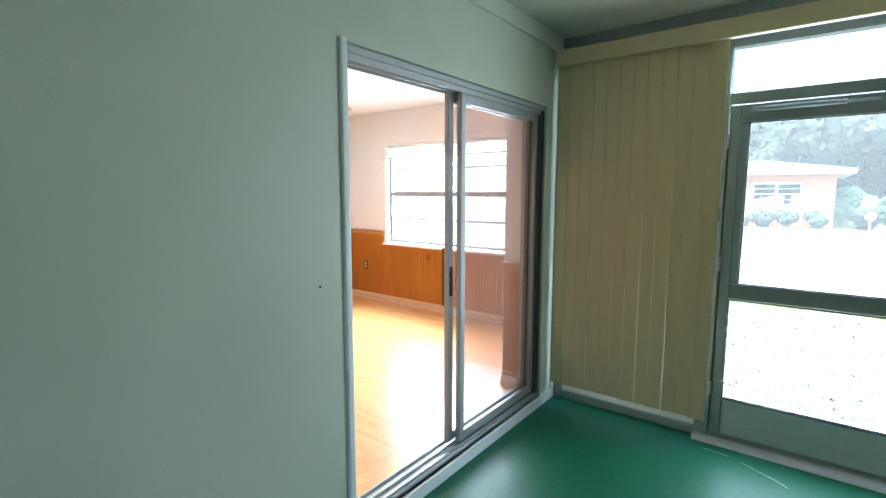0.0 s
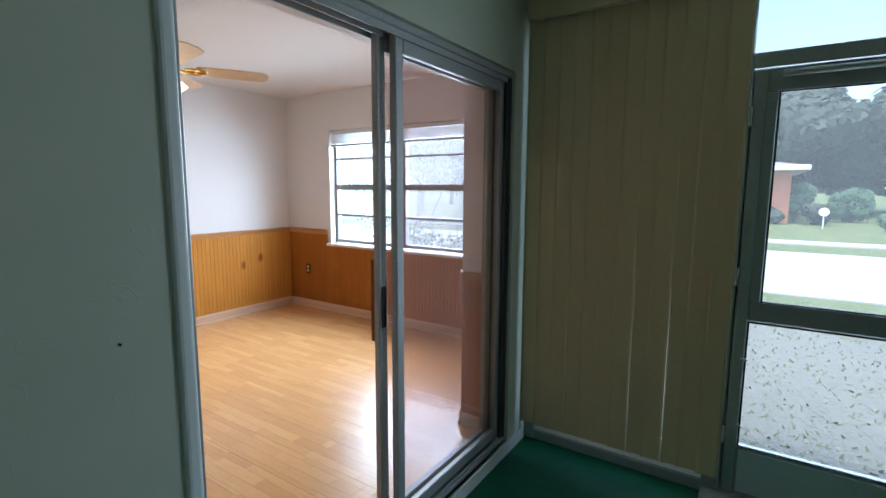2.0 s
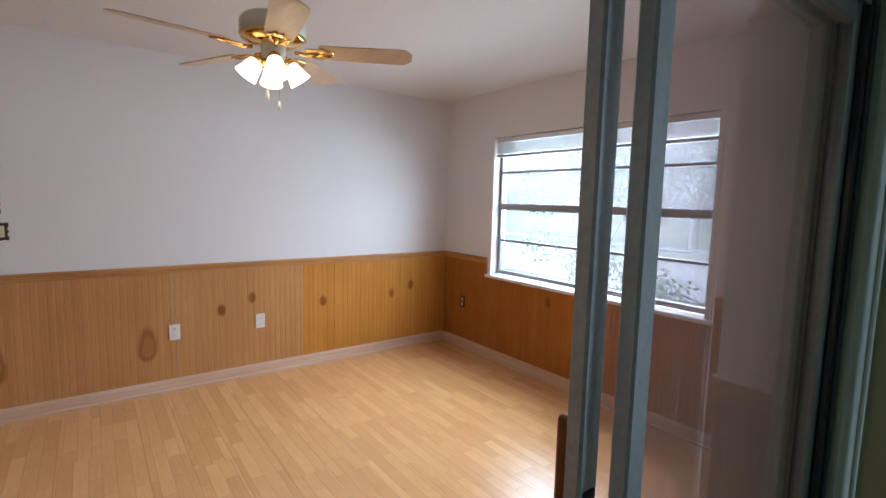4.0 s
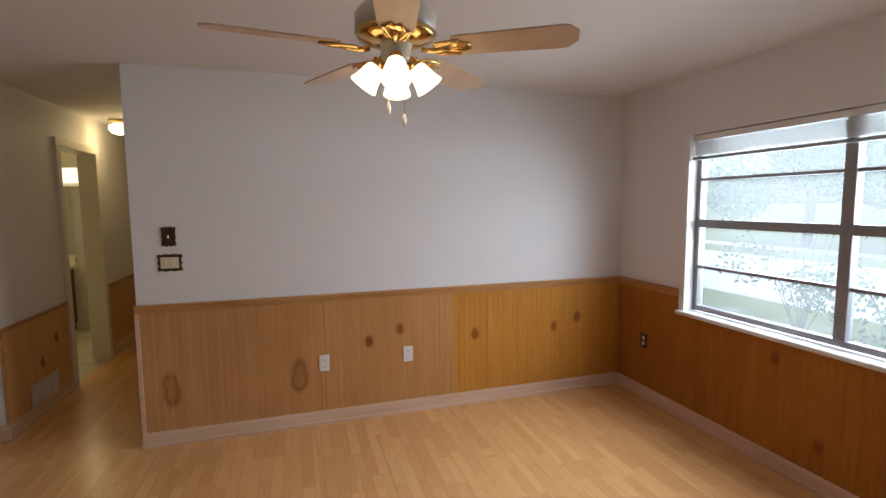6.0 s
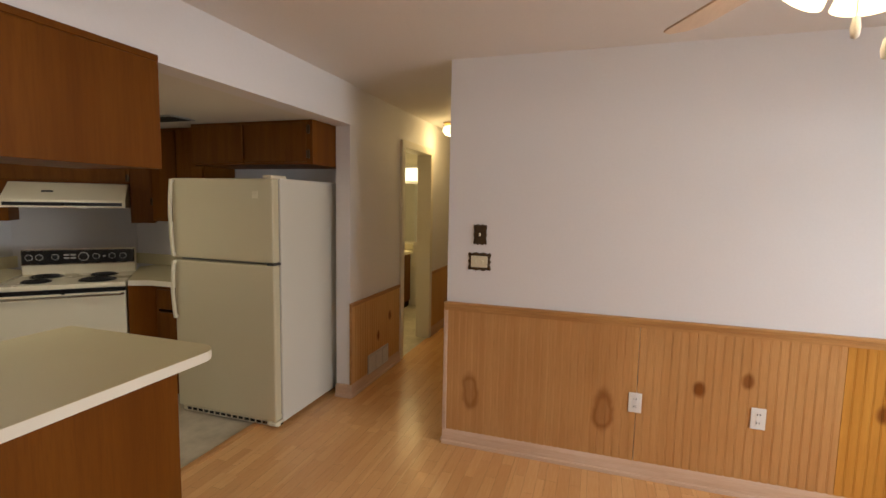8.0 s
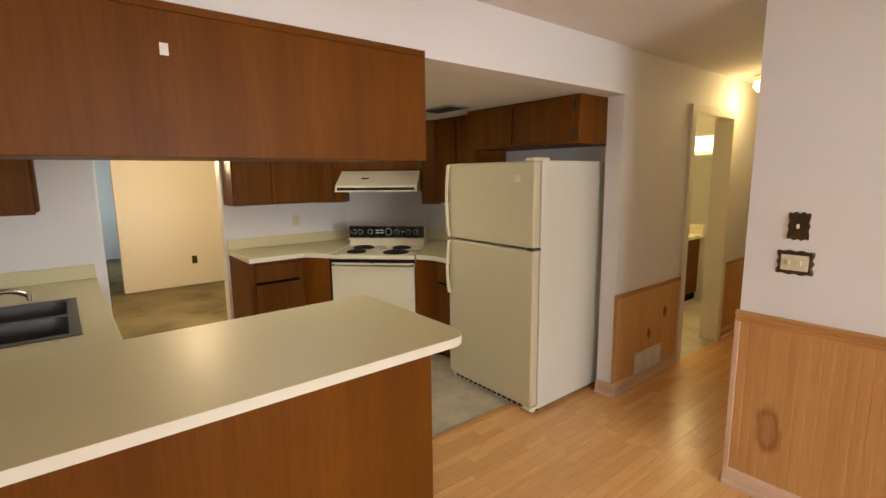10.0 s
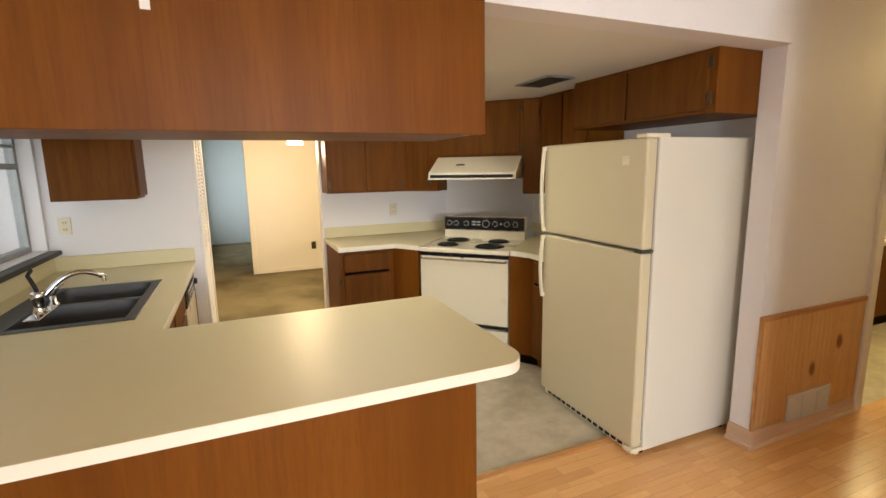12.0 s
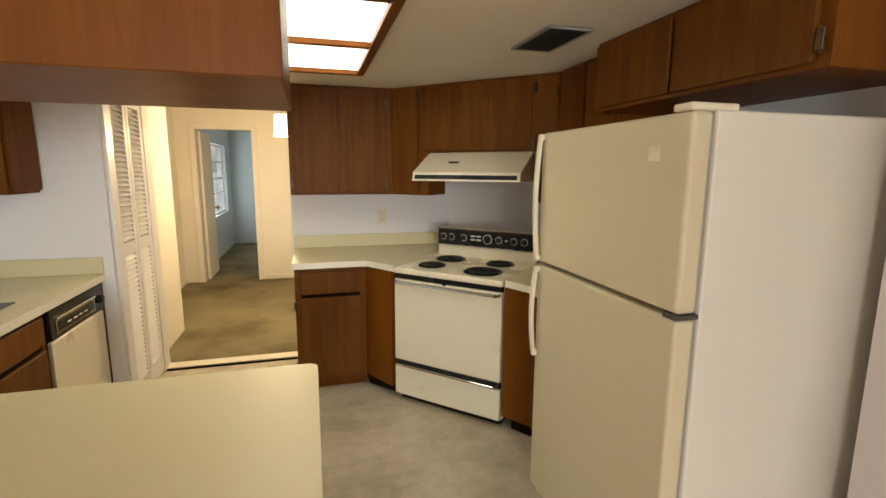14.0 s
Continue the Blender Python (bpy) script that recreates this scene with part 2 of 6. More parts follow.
M_GREENWALL = trowelled("sage_plaster", (0.49, 0.52, 0.405))
M_WHITE = paint("white_wall_paint", (0.78, 0.755, 0.75), 0.6, 0.05, 0.9, 70, 0.2)
M_CEIL = paint("ceiling_paint", (0.76, 0.72, 0.69), 0.75, 0.06, 0.7, 90, 0.4)
M_KCEIL = paint("kitchen_ceiling_paint", (0.74, 0.71, 0.64), 0.7, 0.06, 0.7, 90, 0.35)
M_CREAM = paint("cream_wall_paint", (0.80, 0.75, 0.65), 0.6, 0.05, 0.9, 70, 0.2)
M_BLUE = paint("pale_blue_paint", (0.60, 0.68, 0.70), 0.6, 0.05, 0.9, 70, 0.2)
M_TRIM = paint("glossy_white_trim", (0.80, 0.78, 0.76), 0.35, 0.05, 2, 40, 0.1)
M_CURB = paint("painted_curb", (0.62, 0.66, 0.62), 0.5, 0.1, 3, 40, 0.3)
M_ALU = paint("mill_aluminium", (0.36, 0.37, 0.36), 0.5, 0.15, 4, 80, 0.08, metal=0.5)
M_ALUPAINT = paint("sage_painted_aluminium", (0.25, 0.295, 0.275), 0.42, 0.12, 4, 80, 0.08, metal=0.2)
M_FRAMEALU = paint("darkened_aluminium", (0.06, 0.062, 0.06), 0.42, 0.2, 5, 80, 0.1, metal=0.6)
M_WINALU = paint("weathered_window_aluminium", (0.30, 0.285, 0.29), 0.45, 0.15, 4, 80, 0.1, metal=0.4)
M_KICK = paint("pale_kick_plate", (0.46, 0.52, 0.50), 0.4, 0.08, 4, 80, 0.08, metal=0.2)
M_GASKET = paint("grey_gasket", (0.30, 0.28, 0.24), 0.6, 0.1)
M_DARKALU = paint("dark_anodised_track", (0.10, 0.10, 0.095), 0.4, 0.2, 5, 80, 0.1, metal=0.6)
M_BLIND = paint("cream_vinyl_slat", (0.50, 0.43, 0.24), 0.5, 0.06, 3, 50, 0.12)
M_GREENFLOOR = paint("green_painted_concrete", (0.012, 0.105, 0.054), 0.42, 0.22, 1.6, 30, 0.25, spec=0.25)
M_OAKTRIM = wood("stained_trim_along_y", (0.58, 0.31, 0.115), (0.42, 0.20, 0.07), "y", 0.4)
M_OAKTRIMX = wood("stained_trim_along_x", (0.58, 0.31, 0.115), (0.42, 0.20, 0.07), "x", 0.4)
M_BASE = wood("pinkish_pine_base_along_y", (0.70, 0.50, 0.36), (0.62, 0.41, 0.27), "y", 0.4)
M_BASEX = wood("pinkish_pine_base_along_x", (0.70, 0.50, 0.36), (0.62, 0.41, 0.27), "x", 0.4)
KNOTS_W = [(-4.3, 3.434, 0.363, 0.05, 0.11, 0.7, True), (-4.3, 4.228, 0.364, 0.058, 0.12, 0.75, True), (-4.3, 4.715, 0.559, 0.03, 0.046, 0.84, False), (-4.3, 4.94, 0.63, 0.03, 0.046, 0.69, False), (-4.3, 5.528, 0.547, 0.03, 0.046, 0.74, False), (-4.3, 6.21, 0.547, 0.03, 0.046, 0.69, False), (-4.3, 6.425, 0.609, 0.03, 0.046, 0.69, False)]
KNOTS_N = [(-3.523, 6.84, 0.393, 0.05, 0.11, 0.3, True), (-2.91, 6.84, 0.648, 0.03, 0.046, 0.74, False), (-2.107, 6.84, 0.678, 0.03, 0.046, 0.79, False), (-2.649, 6.84, 0.251, 0.03, 0.046, 0.59, False), (-1.713, 6.84, 0.644, 0.03, 0.046, 0.79, False)]
KNOTS_K = [(-5.18, 2.36, 0.37, 0.03, 0.046, 0.79, False), (-5.42, 2.36, 0.5, 0.03, 0.046, 0.79, False)]
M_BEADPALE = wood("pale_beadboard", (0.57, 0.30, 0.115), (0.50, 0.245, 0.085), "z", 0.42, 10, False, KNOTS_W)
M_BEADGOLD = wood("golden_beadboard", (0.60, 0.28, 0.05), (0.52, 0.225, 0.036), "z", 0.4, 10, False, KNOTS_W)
# darker than the west sheets: backlit shade is put into this colour
M_BEADNORTH = wood("backlit_orange_beadboard", (0.43, 0.165, 0.028), (0.36, 0.13, 0.019), "z", 0.4, 10, False, KNOTS_N)
M_BEADHALL = wood("hall_beadboard", (0.68, 0.40, 0.16), (0.60, 0.33, 0.12), "z", 0.42, 10, False, KNOTS_K)
M_CAB = wood("walnut_look_laminate", (0.175, 0.057, 0.006), (0.13, 0.039, 0.004), "z", 0.42, 5, True, spec=0.12)
M_CABX = wood("walnut_look_edge", (0.22, 0.075, 0.013), (0.15, 0.046, 0.008), "x", 0.4, 9, True)
M_CABDOOR = wood("walnut_look_door", (0.165, 0.058, 0.008), (0.11, 0.036, 0.005), "z", 0.45, 11, True, spec=0.1)
# near-black that stands for shade in gaps, kicks and under the floor boards
M_DARKGAP = paint("recess_shade", (0.018, 0.009, 0.005), 0.8, 0.1, spec=0.04)
M_COUNTER = paint("almond_laminate", (0.66, 0.58, 0.35), 0.43, 0.03, 2, 220, 0.03)
M_COUNTEREDGE = paint("pale_laminate_edge", (0.80, 0.75, 0.62), 0.35, 0.03, 2, 200, 0.03)
M_ALMOND = paint("almond_enamel", (0.76, 0.69, 0.52), 0.28, 0.03, 1.5, 150, 0.06)
# refrigerator front darkened for shade, its side kept lighter as if window-lit
M_FRIDGE = paint("textured_almond_shaded", (0.61, 0.545, 0.365), 0.34, 0.03, 1.5, 260, 0.25)
M_FRIDGESIDE = paint("bisque_side_lit", (0.70, 0.665, 0.57), 0.4, 0.03, 1.5, 260, 0.2)
M_BLACK = paint("black_enamel", (0.012, 0.012, 0.013), 0.25, 0.1)
M_COIL = paint("dark_coil", (0.02, 0.018, 0.017), 0.55, 0.2, metal=0.4)
M_CHROME = paint("chrome", (0.75, 0.75, 0.74), 0.12, 0.05, bump=0.0, metal=1.0)
M_STEEL = paint("brushed_steel", (0.10, 0.10, 0.10), 0.5, 0.15, 3, 140, 0.1, metal=0.6)
M_SILVER = paint("satin_silver_trim", (0.62, 0.61, 0.58), 0.35, 0.05, metal=0.4)
M_BRASS = paint("polished_brass", (0.72, 0.47, 0.16), 0.14, 0.08, 4, 80, 0.0, metal=1.0)
M_ANTIQUE = paint("antique_brass", (0.10, 0.065, 0.035), 0.4, 0.4, 25, 120, 0.5, metal=0.8)
M_IVORY = paint("ivory_plastic", (0.74, 0.66, 0.47), 0.35, 0.03)
M_PLATE = paint("white_plastic", (0.80, 0.77, 0.72), 0.35, 0.03)
M_VINYL = paint("mottled_sheet_vinyl", (0.56, 0.49, 0.365), 0.35, 0.75, 3.2, 14, 0.06, dirt=(0.33, 0.275, 0.185))
M_CARPET = paint("olive_carpet", (0.23, 0.195, 0.115), 0.95, 0.7, 1.7, 260, 0.9, dirt=(0.07, 0.055, 0.03), spec=0.1)
M_LAMINATE = laminate("beech_laminate")
M_BLADE = wood("bleached_oak_blade", (0.66, 0.50, 0.36), (0.58, 0.42, 0.28), "x", 0.4, 12)
M_FANBODY = paint("fan_cream_enamel", (0.62, 0.58, 0.48), 0.3, 0.03)
M_GLASS = glass("window_glass")
M_HAZE = glass("hazy_door_glass", (0.97, 0.98, 0.97), 0.0, 0.025)
# film whitens the dining window view to stand for outdoor glare
M_WINHAZE = glass("white_veiled_window_glass", (0.93, 0.98, 0.98), 0.0, 0.055)
M_SLIDEGLASS = glass("hazy_sliding_glass", (0.93, 0.90, 0.91), 0.0, 0.02)
M_STONESILL = paint("dark_marble_sill", (0.018, 0.014, 0.012), 0.4, 0.3, 6, 40, 0.05, spec=0.2)
M_FROST = glow("lit_frosted_glass", (1.0, 0.78, 0.46), 0.7)
M_PANEL = glow("lit_prismatic_panel", (1.0, 0.97, 0.86), 0.6)
M_SHADE = glow("lit_lamp_shade", (1.0, 0.86, 0.55), 0.5)
M_DUSTBEAM = paint("raised_bead_trim", (0.66, 0.70, 0.66), 0.5, 0.08)
# ---- structure: porch, dining room, kitchen, hall, bathroom, living room, bedroom ----
PF, CH, KC, PC = -0.07, 2.395, 2.10, 2.44   # porch floor; ceilings of the rooms, the kitchen, the porch
XW, YN, XE, XP = -4.30, 6.84, -1.06, -0.76   # west and north wall of the dining room, its east wall, that wall's porch face
SY0, SY1, SZ = 3.71, 5.44, 1.968                    # the sliding door's opening

shared = wall_along_y(bmesh.new(), XE, -0.80, -0.75, 7.14, -0.25, 2.6, [(0.10, 1.62, 1.06, 1.86), (SY0, SY1, -0.012, SZ)])
wall_east = structure("wall_east", shared, M_WHITE, "off-white plastered wall with the sliding door opening", "wall")
skin = wall_along_y(bmesh.new(), -0.80, XP, -3.0, 5.64, -0.25, 2.6, [(0.10, 1.62, 1.06, 1.86), (SY0, SY1, 0.0, SZ)])
structure("wall_porch", skin, M_GREENWALL, "sage green roughly plastered porch wall", "wall")
structure("wall_north", wall_along_x(bmesh.new(), YN, YN + 0.16, XW - 0.14, XE, -0.25, 2.6, [(-3.60, -1.72, 0.77, 1.992)]), M_WHITE, "off-white wall with a wide window", "wall")
wall_west = structure("wall_west", wall_along_y(bmesh.new(), XW - 0.14, XW, 3.27, YN, -0.1, 2.6), M_WHITE, "off-white dining room wall above wainscot", "wall")
wall_north = bpy.data.objects["wall_north"]
structure("wall_hall_north", wall_along_x(bmesh.new(), 3.27, 3.41, -8.0, XW - 0.14, -0.1, 2.6), M_WHITE, "off-white hall wall", "wall")
wall_hall = structure("wall_hall_south", wall_along_x(bmesh.new(), 2.24, 2.36, -8.0, -4.70, -0.1, 2.6, [(-6.463, -5.717, -0.015, 2.053)]), M_WHITE, "off-white hall wall with a bathroom door opening", "wall")
structure("wall_hall_end", box(-8.14, 0.4, -0.1, -8.0, 3.41, 2.6), M_CREAM, "cream wall at the end of the hall", "wall")
structure("wall_header", box(-4.70, 2.24, KC, XE, 2.38, 2.6), M_WHITE, "off-white soffit face above the kitchen opening", "wall")
structure("wall_kitchen_west", box(-5.0, -0.75, -0.1, -4.86, 2.24, 2.6), M_WHITE, "off-white kitchen wall", "wall")
structure("wall_kitchen_south", wall_along_x(bmesh.new(), -0.76, -0.62, -5.0, -1.95, -0.1, 2.6, [(-2.93, -1.96, -0.015, 2.06)]), M_WHITE, "off-white kitchen wall with the living room doorway", "wall")
structure("wall_pantry", box(-1.95, 0.0, -0.1, XE, 0.06, KC), M_WHITE, "off-white wall beside the sink counter", "wall")
structure("wall_pantry_side", wall_along_y(bmesh.new(), -1.95, -1.87, -0.76, 0.0, -0.1, KC, [(-0.62, -0.04, 0.0, 2.0)]), M_WHITE, "pantry wall with a louvred door", "wall")
structure("floor_slab", box(-8.2, -8.5, -0.35, -0.8, 7.14, -0.012), M_DARKGAP, "concrete slab under the rooms", "floor")
structure("floor_porch", box(-0.80, -3.2, -0.35, 3.2, 5.72, PF), M_GREENFLOOR, "green painted concrete porch floor, worn and cracked", "floor")
structure("floor_kitchen", box(-4.86, -0.62, -0.012, XE, 1.985, 0.0), M_VINYL, "mottled grey-beige sheet vinyl floor", "floor")
structure("floor_living", box(-6.0, -3.8, -0.012, -1.2, -0.70, 0.004), M_CARPET, "worn olive carpet", "floor")
structure("floor_bedroom", box(-6.0, -8.3, -0.012, -0.9, -3.8, 0.002), M_CARPET, "dark olive carpet of the far bedroom", "floor")
structure("floor_bathroom", box(-8.0, 0.4, -0.012, -4.96, 2.36, 0.0), M_VINYL, "pale bathroom floor", "floor")
structure("ceiling_dining", box(-8.1, 2.24, CH, XE, 7.1, 2.62), M_CEIL, "matt off-white ceiling", "ceiling")
structure("ceiling_kitchen", box(-4.86, -0.76, KC, XE, 2.24, 2.22), M_KCEIL, "lowered cream kitchen ceiling", "ceiling")
structure("ceiling_porch", box(-0.80, -3.2, PC, 3.2, 5.9, 2.62), M_GREENWALL, "sage green porch ceiling", "ceiling")
structure("ceiling_living", box(-6.1, -8.4, CH, -0.8, -0.76, 2.62), M_CREAM, "cream living room ceiling", "ceiling")
structure("ceiling_bathroom", box(-8.1, 0.3, CH, -4.96, 2.24, 2.62), M_CREAM, "cream bathroom ceiling", "ceiling")
structure("wall_living_south", wall_along_x(bmesh.new(), -3.82, -3.70, -6.0, -1.42, -0.1, 2.6, [(-2.34, -1.66, -0.015, 2.03)]), M_CREAM, "cream wall with a bedroom doorway", "wall")
structure("wall_living_east", box(-1.42, -3.82, -0.1, -1.30, -1.6, 2.6), M_CREAM, "cream living room wall", "wall")
structure("wall_living_step", box(-1.87, -1.62, -0.1, -1.30, -0.76, 2.6), M_CREAM, "cream living room wall beside the pantry", "wall")
structure("wall_living_west", box(-6.1, -8.4, -0.1, -6.0, -0.62, 2.6), M_CREAM, "cream living room wall", "wall")
structure("wall_living_north", box(-6.0, -0.74, -0.1, -4.96, -0.62, 2.6), M_CREAM, "cream living room wall", "wall")
structure("wall_bedroom_east", wall_along_y(bmesh.new(), -1.52, -1.36, -8.3, -3.82, -0.1, 2.6, [(-6.8, -5.4, 0.72, 1.95)]), M_BLUE, "pale blue bedroom wall with a window", "wall")
structure("wall_bedroom_south", box(-6.0, -8.4, -0.1, -1.36, -7.3, 2.6), M_BLUE, "pale blue bedroom wall", "wall")
structure("wall_bath_south", box(-8.0, 0.3, -0.1, -4.96, 0.42, 2.6), M_CREAM, "cream bathroom wall", "wall")
structure("wall_porch_south", box(-0.8, -3.2, -0.3, 3.2, -3.05, 2.6), M_GREENWALL, "sage green porch wall", "wall")
structure("roof", box(-8.6, -8.9, 2.63, -0.70, 7.3, 2.75), M_TRIM, "flat roof edge", "roof")

structure("roof_porch", box(-0.70, -3.4, 2.63, 3.4, 5.95, 2.73), M_TRIM, "flat porch roof edge", "roof")

# east side of the porch: posts and a knee wall with open glazing between;
# its unseen north part is closed and openings kept small to dim the porch
east = wall_along_y(bmesh.new(), 3.05, 3.2, -3.05, 5.72, -0.3, 2.6, [(-2.9, -1.75, 0.95, 1.9), (-1.6, -0.45, 0.95, 1.9), (-0.3, 0.85, 0.95, 1.9)])
structure("wall_porch_east", east, M_TRIM, "white posts and knee wall of the porch, closed up to cut light", "wall")

# curb under the sliding door and the white plaster band beside it
structure("curb", box(XP - 0.02, SY0 - 0.02, PF, XP + 0.012, 5.62, 0.0, bev=0.003), M_CURB, "white painted curb under the sliding door", "curb")
structure("trim_corner", box(XP, 5.60, PF, XP + 0.012, 5.64, PC - 0.002, bev=0.003), M_CURB, "pale corner strip", "trim")
structure("trim_reveal", box(-0.80, SY0 - 0.008, 0.004, XP + 0.012, SY0 + 0.032, SZ + 0.01, bev=0.012, seg=3), M_DUSTBEAM, "rounded plaster bead at the opening", "trim")


def bead_sheet(a0, a1, z0, z1, put, pitch=0.042):
    """A sheet of beadboard with grooves; put(a, depth, z) gives the place."""
    bm = bmesh.new()
    prof, a = [(a0, 0.0)], a0
    while a + pitch < a1 - 0.01:
        g = a + pitch
        prof += [(a, 0.0088), (g - 0.012, 0.009), (g - 0.009, 0.0073), (g - 0.006, 0.0092), (g - 0.003, 0.0073)]
        a = g
    prof += [(a + 0.003, 0.009), (a1 - 0.0015, 0.009), (a1, 0.0)]
    lo = [bm.verts.new(put(p, d, z0)) for p, d in prof]
    hi = [bm.verts.new(put(p, d, z1)) for p, d in prof]
    for i in range(len(lo) - 1):
        bm.faces.new((lo[i], lo[i + 1], hi[i + 1], hi[i]))
    bm.faces.new(hi)
    return bm


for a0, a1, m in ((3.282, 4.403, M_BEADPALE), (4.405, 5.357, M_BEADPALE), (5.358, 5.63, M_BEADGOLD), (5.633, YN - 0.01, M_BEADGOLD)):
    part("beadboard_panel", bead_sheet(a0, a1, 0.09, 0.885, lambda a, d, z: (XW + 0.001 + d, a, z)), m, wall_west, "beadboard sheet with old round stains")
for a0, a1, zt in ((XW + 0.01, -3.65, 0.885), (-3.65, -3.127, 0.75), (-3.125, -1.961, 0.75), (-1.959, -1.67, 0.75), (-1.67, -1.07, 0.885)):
    part("beadboard_panel", bead_sheet(a0, a1, 0.09, zt, lambda a, d, z: (a, YN - 0.001 - d, z)), M_BEADNORTH, wall_north, "orange-stained beadboard sheet, darkened for backlit shade")
part("beadboard_panel", bead_sheet(-5.645, -4.705, 0.10, 0.72, lambda a, d, z: (a, 2.361 + d, z)), M_BEADHALL, wall_hall, "honey beadboard sheet with a vent")
part("beadboard_panel", bead_sheet(-7.99, -6.54, 0.10, 0.72, lambda a, d, z: (a, 2.361 + d, z)), M_BEADHALL, wall_hall, "honey beadboard sheet")
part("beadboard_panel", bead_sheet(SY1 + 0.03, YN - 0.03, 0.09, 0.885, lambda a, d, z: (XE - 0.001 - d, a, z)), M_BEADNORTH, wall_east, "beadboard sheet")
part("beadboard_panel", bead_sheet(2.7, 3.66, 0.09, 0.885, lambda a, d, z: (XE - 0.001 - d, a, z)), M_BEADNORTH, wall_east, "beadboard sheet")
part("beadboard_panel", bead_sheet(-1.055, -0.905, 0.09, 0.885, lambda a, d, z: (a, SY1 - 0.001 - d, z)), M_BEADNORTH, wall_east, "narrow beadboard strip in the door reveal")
part("corner_bead", box(XW, 3.256, 0.09, XW + 0.014, 3.281, 0.885, bev=0.003), M_BASE, wall_west)
part("corner_bead", box(-4.712, 2.36, 0.10, -4.688, 2.374, 0.72, bev=0.003), M_OAKTRIM, wall_hall)


def rail_profile(h, d, steps):
    return [(0, 0), *[(d * a, h * b) for a, b in steps], (0, h)]


def moulding(bm, prof, p0, p1, out):
    """A profile of (depth, height) drawn from p0 to p1, standing out along out."""
    p0, p1, out = Vector(p0), Vector(p1), Vector(out)
    rows = [[bm.verts.new(p + out * d + Vector((0, 0, h))) for d, h in prof] for p in (p0, p1)]
    n = len(prof)
    for i in range(n):
        bm.faces.new((rows[0][i], rows[0][(i + 1) % n], rows[1][(i + 1) % n], rows[1][i]))
    bm.faces.new(rows[0])
    bm.faces.new(rows[1][::-1])
    return bm


RAIL = rail_profile(0.055, 0.028, [(0.6, 0.02), (0.65, 0.35), (0.8, 0.45), (0.8, 0.62), (1.0, 0.72), (1.0, 0.9), (0.85, 1.0)])
BASE = rail_profile(0.10, 0.03, [(1.0, 0.0), (1.0, 0.12), (0.92, 0.2), (0.62, 0.24), (0.55, 0.72), (0.42, 0.86), (0.3, 0.97)])
for name, prof, m1, z in (("trim_chair_rail", RAIL, M_OAKTRIM, 0.87), ("baseboard", BASE, M_BASE, 0.0)):
    mx_ = M_OAKTRIMX if m1 is M_OAKTRIM else M_BASEX
    word = "stained chair rail" if m1 is M_OAKTRIM else "pinkish pine baseboard"
    cat = "rail" if m1 is M_OAKTRIM else "baseboard"
    structure(name, moulding(bmesh.new(), prof, (XW, 3.26, z), (XW, YN, z), (1, 0, 0)), m1, word + " along the west wall", cat)
    structure(name, moulding(bmesh.new(), prof, (XE, SY1 + 0.01, z), (XE, YN, z), (-1, 0, 0)), m1, word + " by the sliding door", cat)
    structure(name, moulding(bmesh.new(), prof, (XE, 2.65, z), (XE, 3.68, z), (-1, 0, 0)), m1, word + " by the sliding door", cat)
    if m1 is M_BASE:
        structure(name, moulding(bmesh.new(), prof, (XW + 0.03, YN, z), (XE, YN, z), (0, -1, 0)), mx_, word + " under the window", cat)
        structure(name, moulding(bmesh.new(), prof, (-5.645, 2.36, z), (-4.70, 2.36, z), (0, 1, 0)), mx_, word + " in the hall", cat)
        structure(name, moulding(bmesh.new(), prof, (-8.0, 2.36, z), (-6.54, 2.36, z), (0, 1, 0)), mx_, word + " in the hall", cat)
        structure(name, moulding(bmesh.new(), prof, (-4.70, 2.24, z), (-4.70, 2.385, z), (1, 0, 0)), m1, word + " at the wall end", cat)
        structure(name, moulding(bmesh.new(), prof, (-8.0, 3.27, z), (XW, 3.27, z), (0, -1, 0)), mx_, word + " in the hall", cat)
    else:
        structure(name, moulding(bmesh.new(), prof, (XW + 0.028, YN, z), (-3.65, YN, z), (0, -1, 0)), mx_, word + " beside the window", cat)
        structure(name, moulding(bmesh.new(), prof, (-1.67, YN, z), (XE, YN, z), (0, -1, 0)), mx_, word + " beside the window", cat)
        structure(name, moulding(bmesh.new(), prof, (XE, SY1, z), (-0.90, SY1, z), (0, -1, 0)), mx_, word + " in the door reveal", cat)
structure("trim_hall_rail", moulding(bmesh.new(), [(0, 0), (0.016, 0), (0.018, 0.025), (0, 0.028)], (-5.645, 2.36, 0.72), (-4.69, 2.36, 0.72), (0, 1, 0)), M_OAKTRIMX, "thin stained cap on the hall wainscot", "rail")
structure("trim_hall_rail", moulding(bmesh.new(), [(0, 0), (0.016, 0), (0.018, 0.025), (0, 0.028)], (-8.0, 2.36, 0.72), (-6.54, 2.36, 0.72), (0, 1, 0)), M_OAKTRIMX, "thin stained cap on the hall wainscot", "rail")
structure("threshold", moulding(bmesh.new(), [(0, 0.0), (0.05, 0.0), (0.045, 0.012), (0.02, 0.017), (0.006, 0.014)], (-4.85, 1.965, 0.0), (-2.85, 1.965, 0.0), (0, 1, 0)), M_OAKTRIMX, "oak threshold strip between vinyl and laminate", "threshold")
structure("threshold", box(-2.93, -0.77, 0.0, -1.96, -0.66, 0.012, bev=0.004), M_COUNTEREDGE, "pale threshold strip at the living room", "threshold")
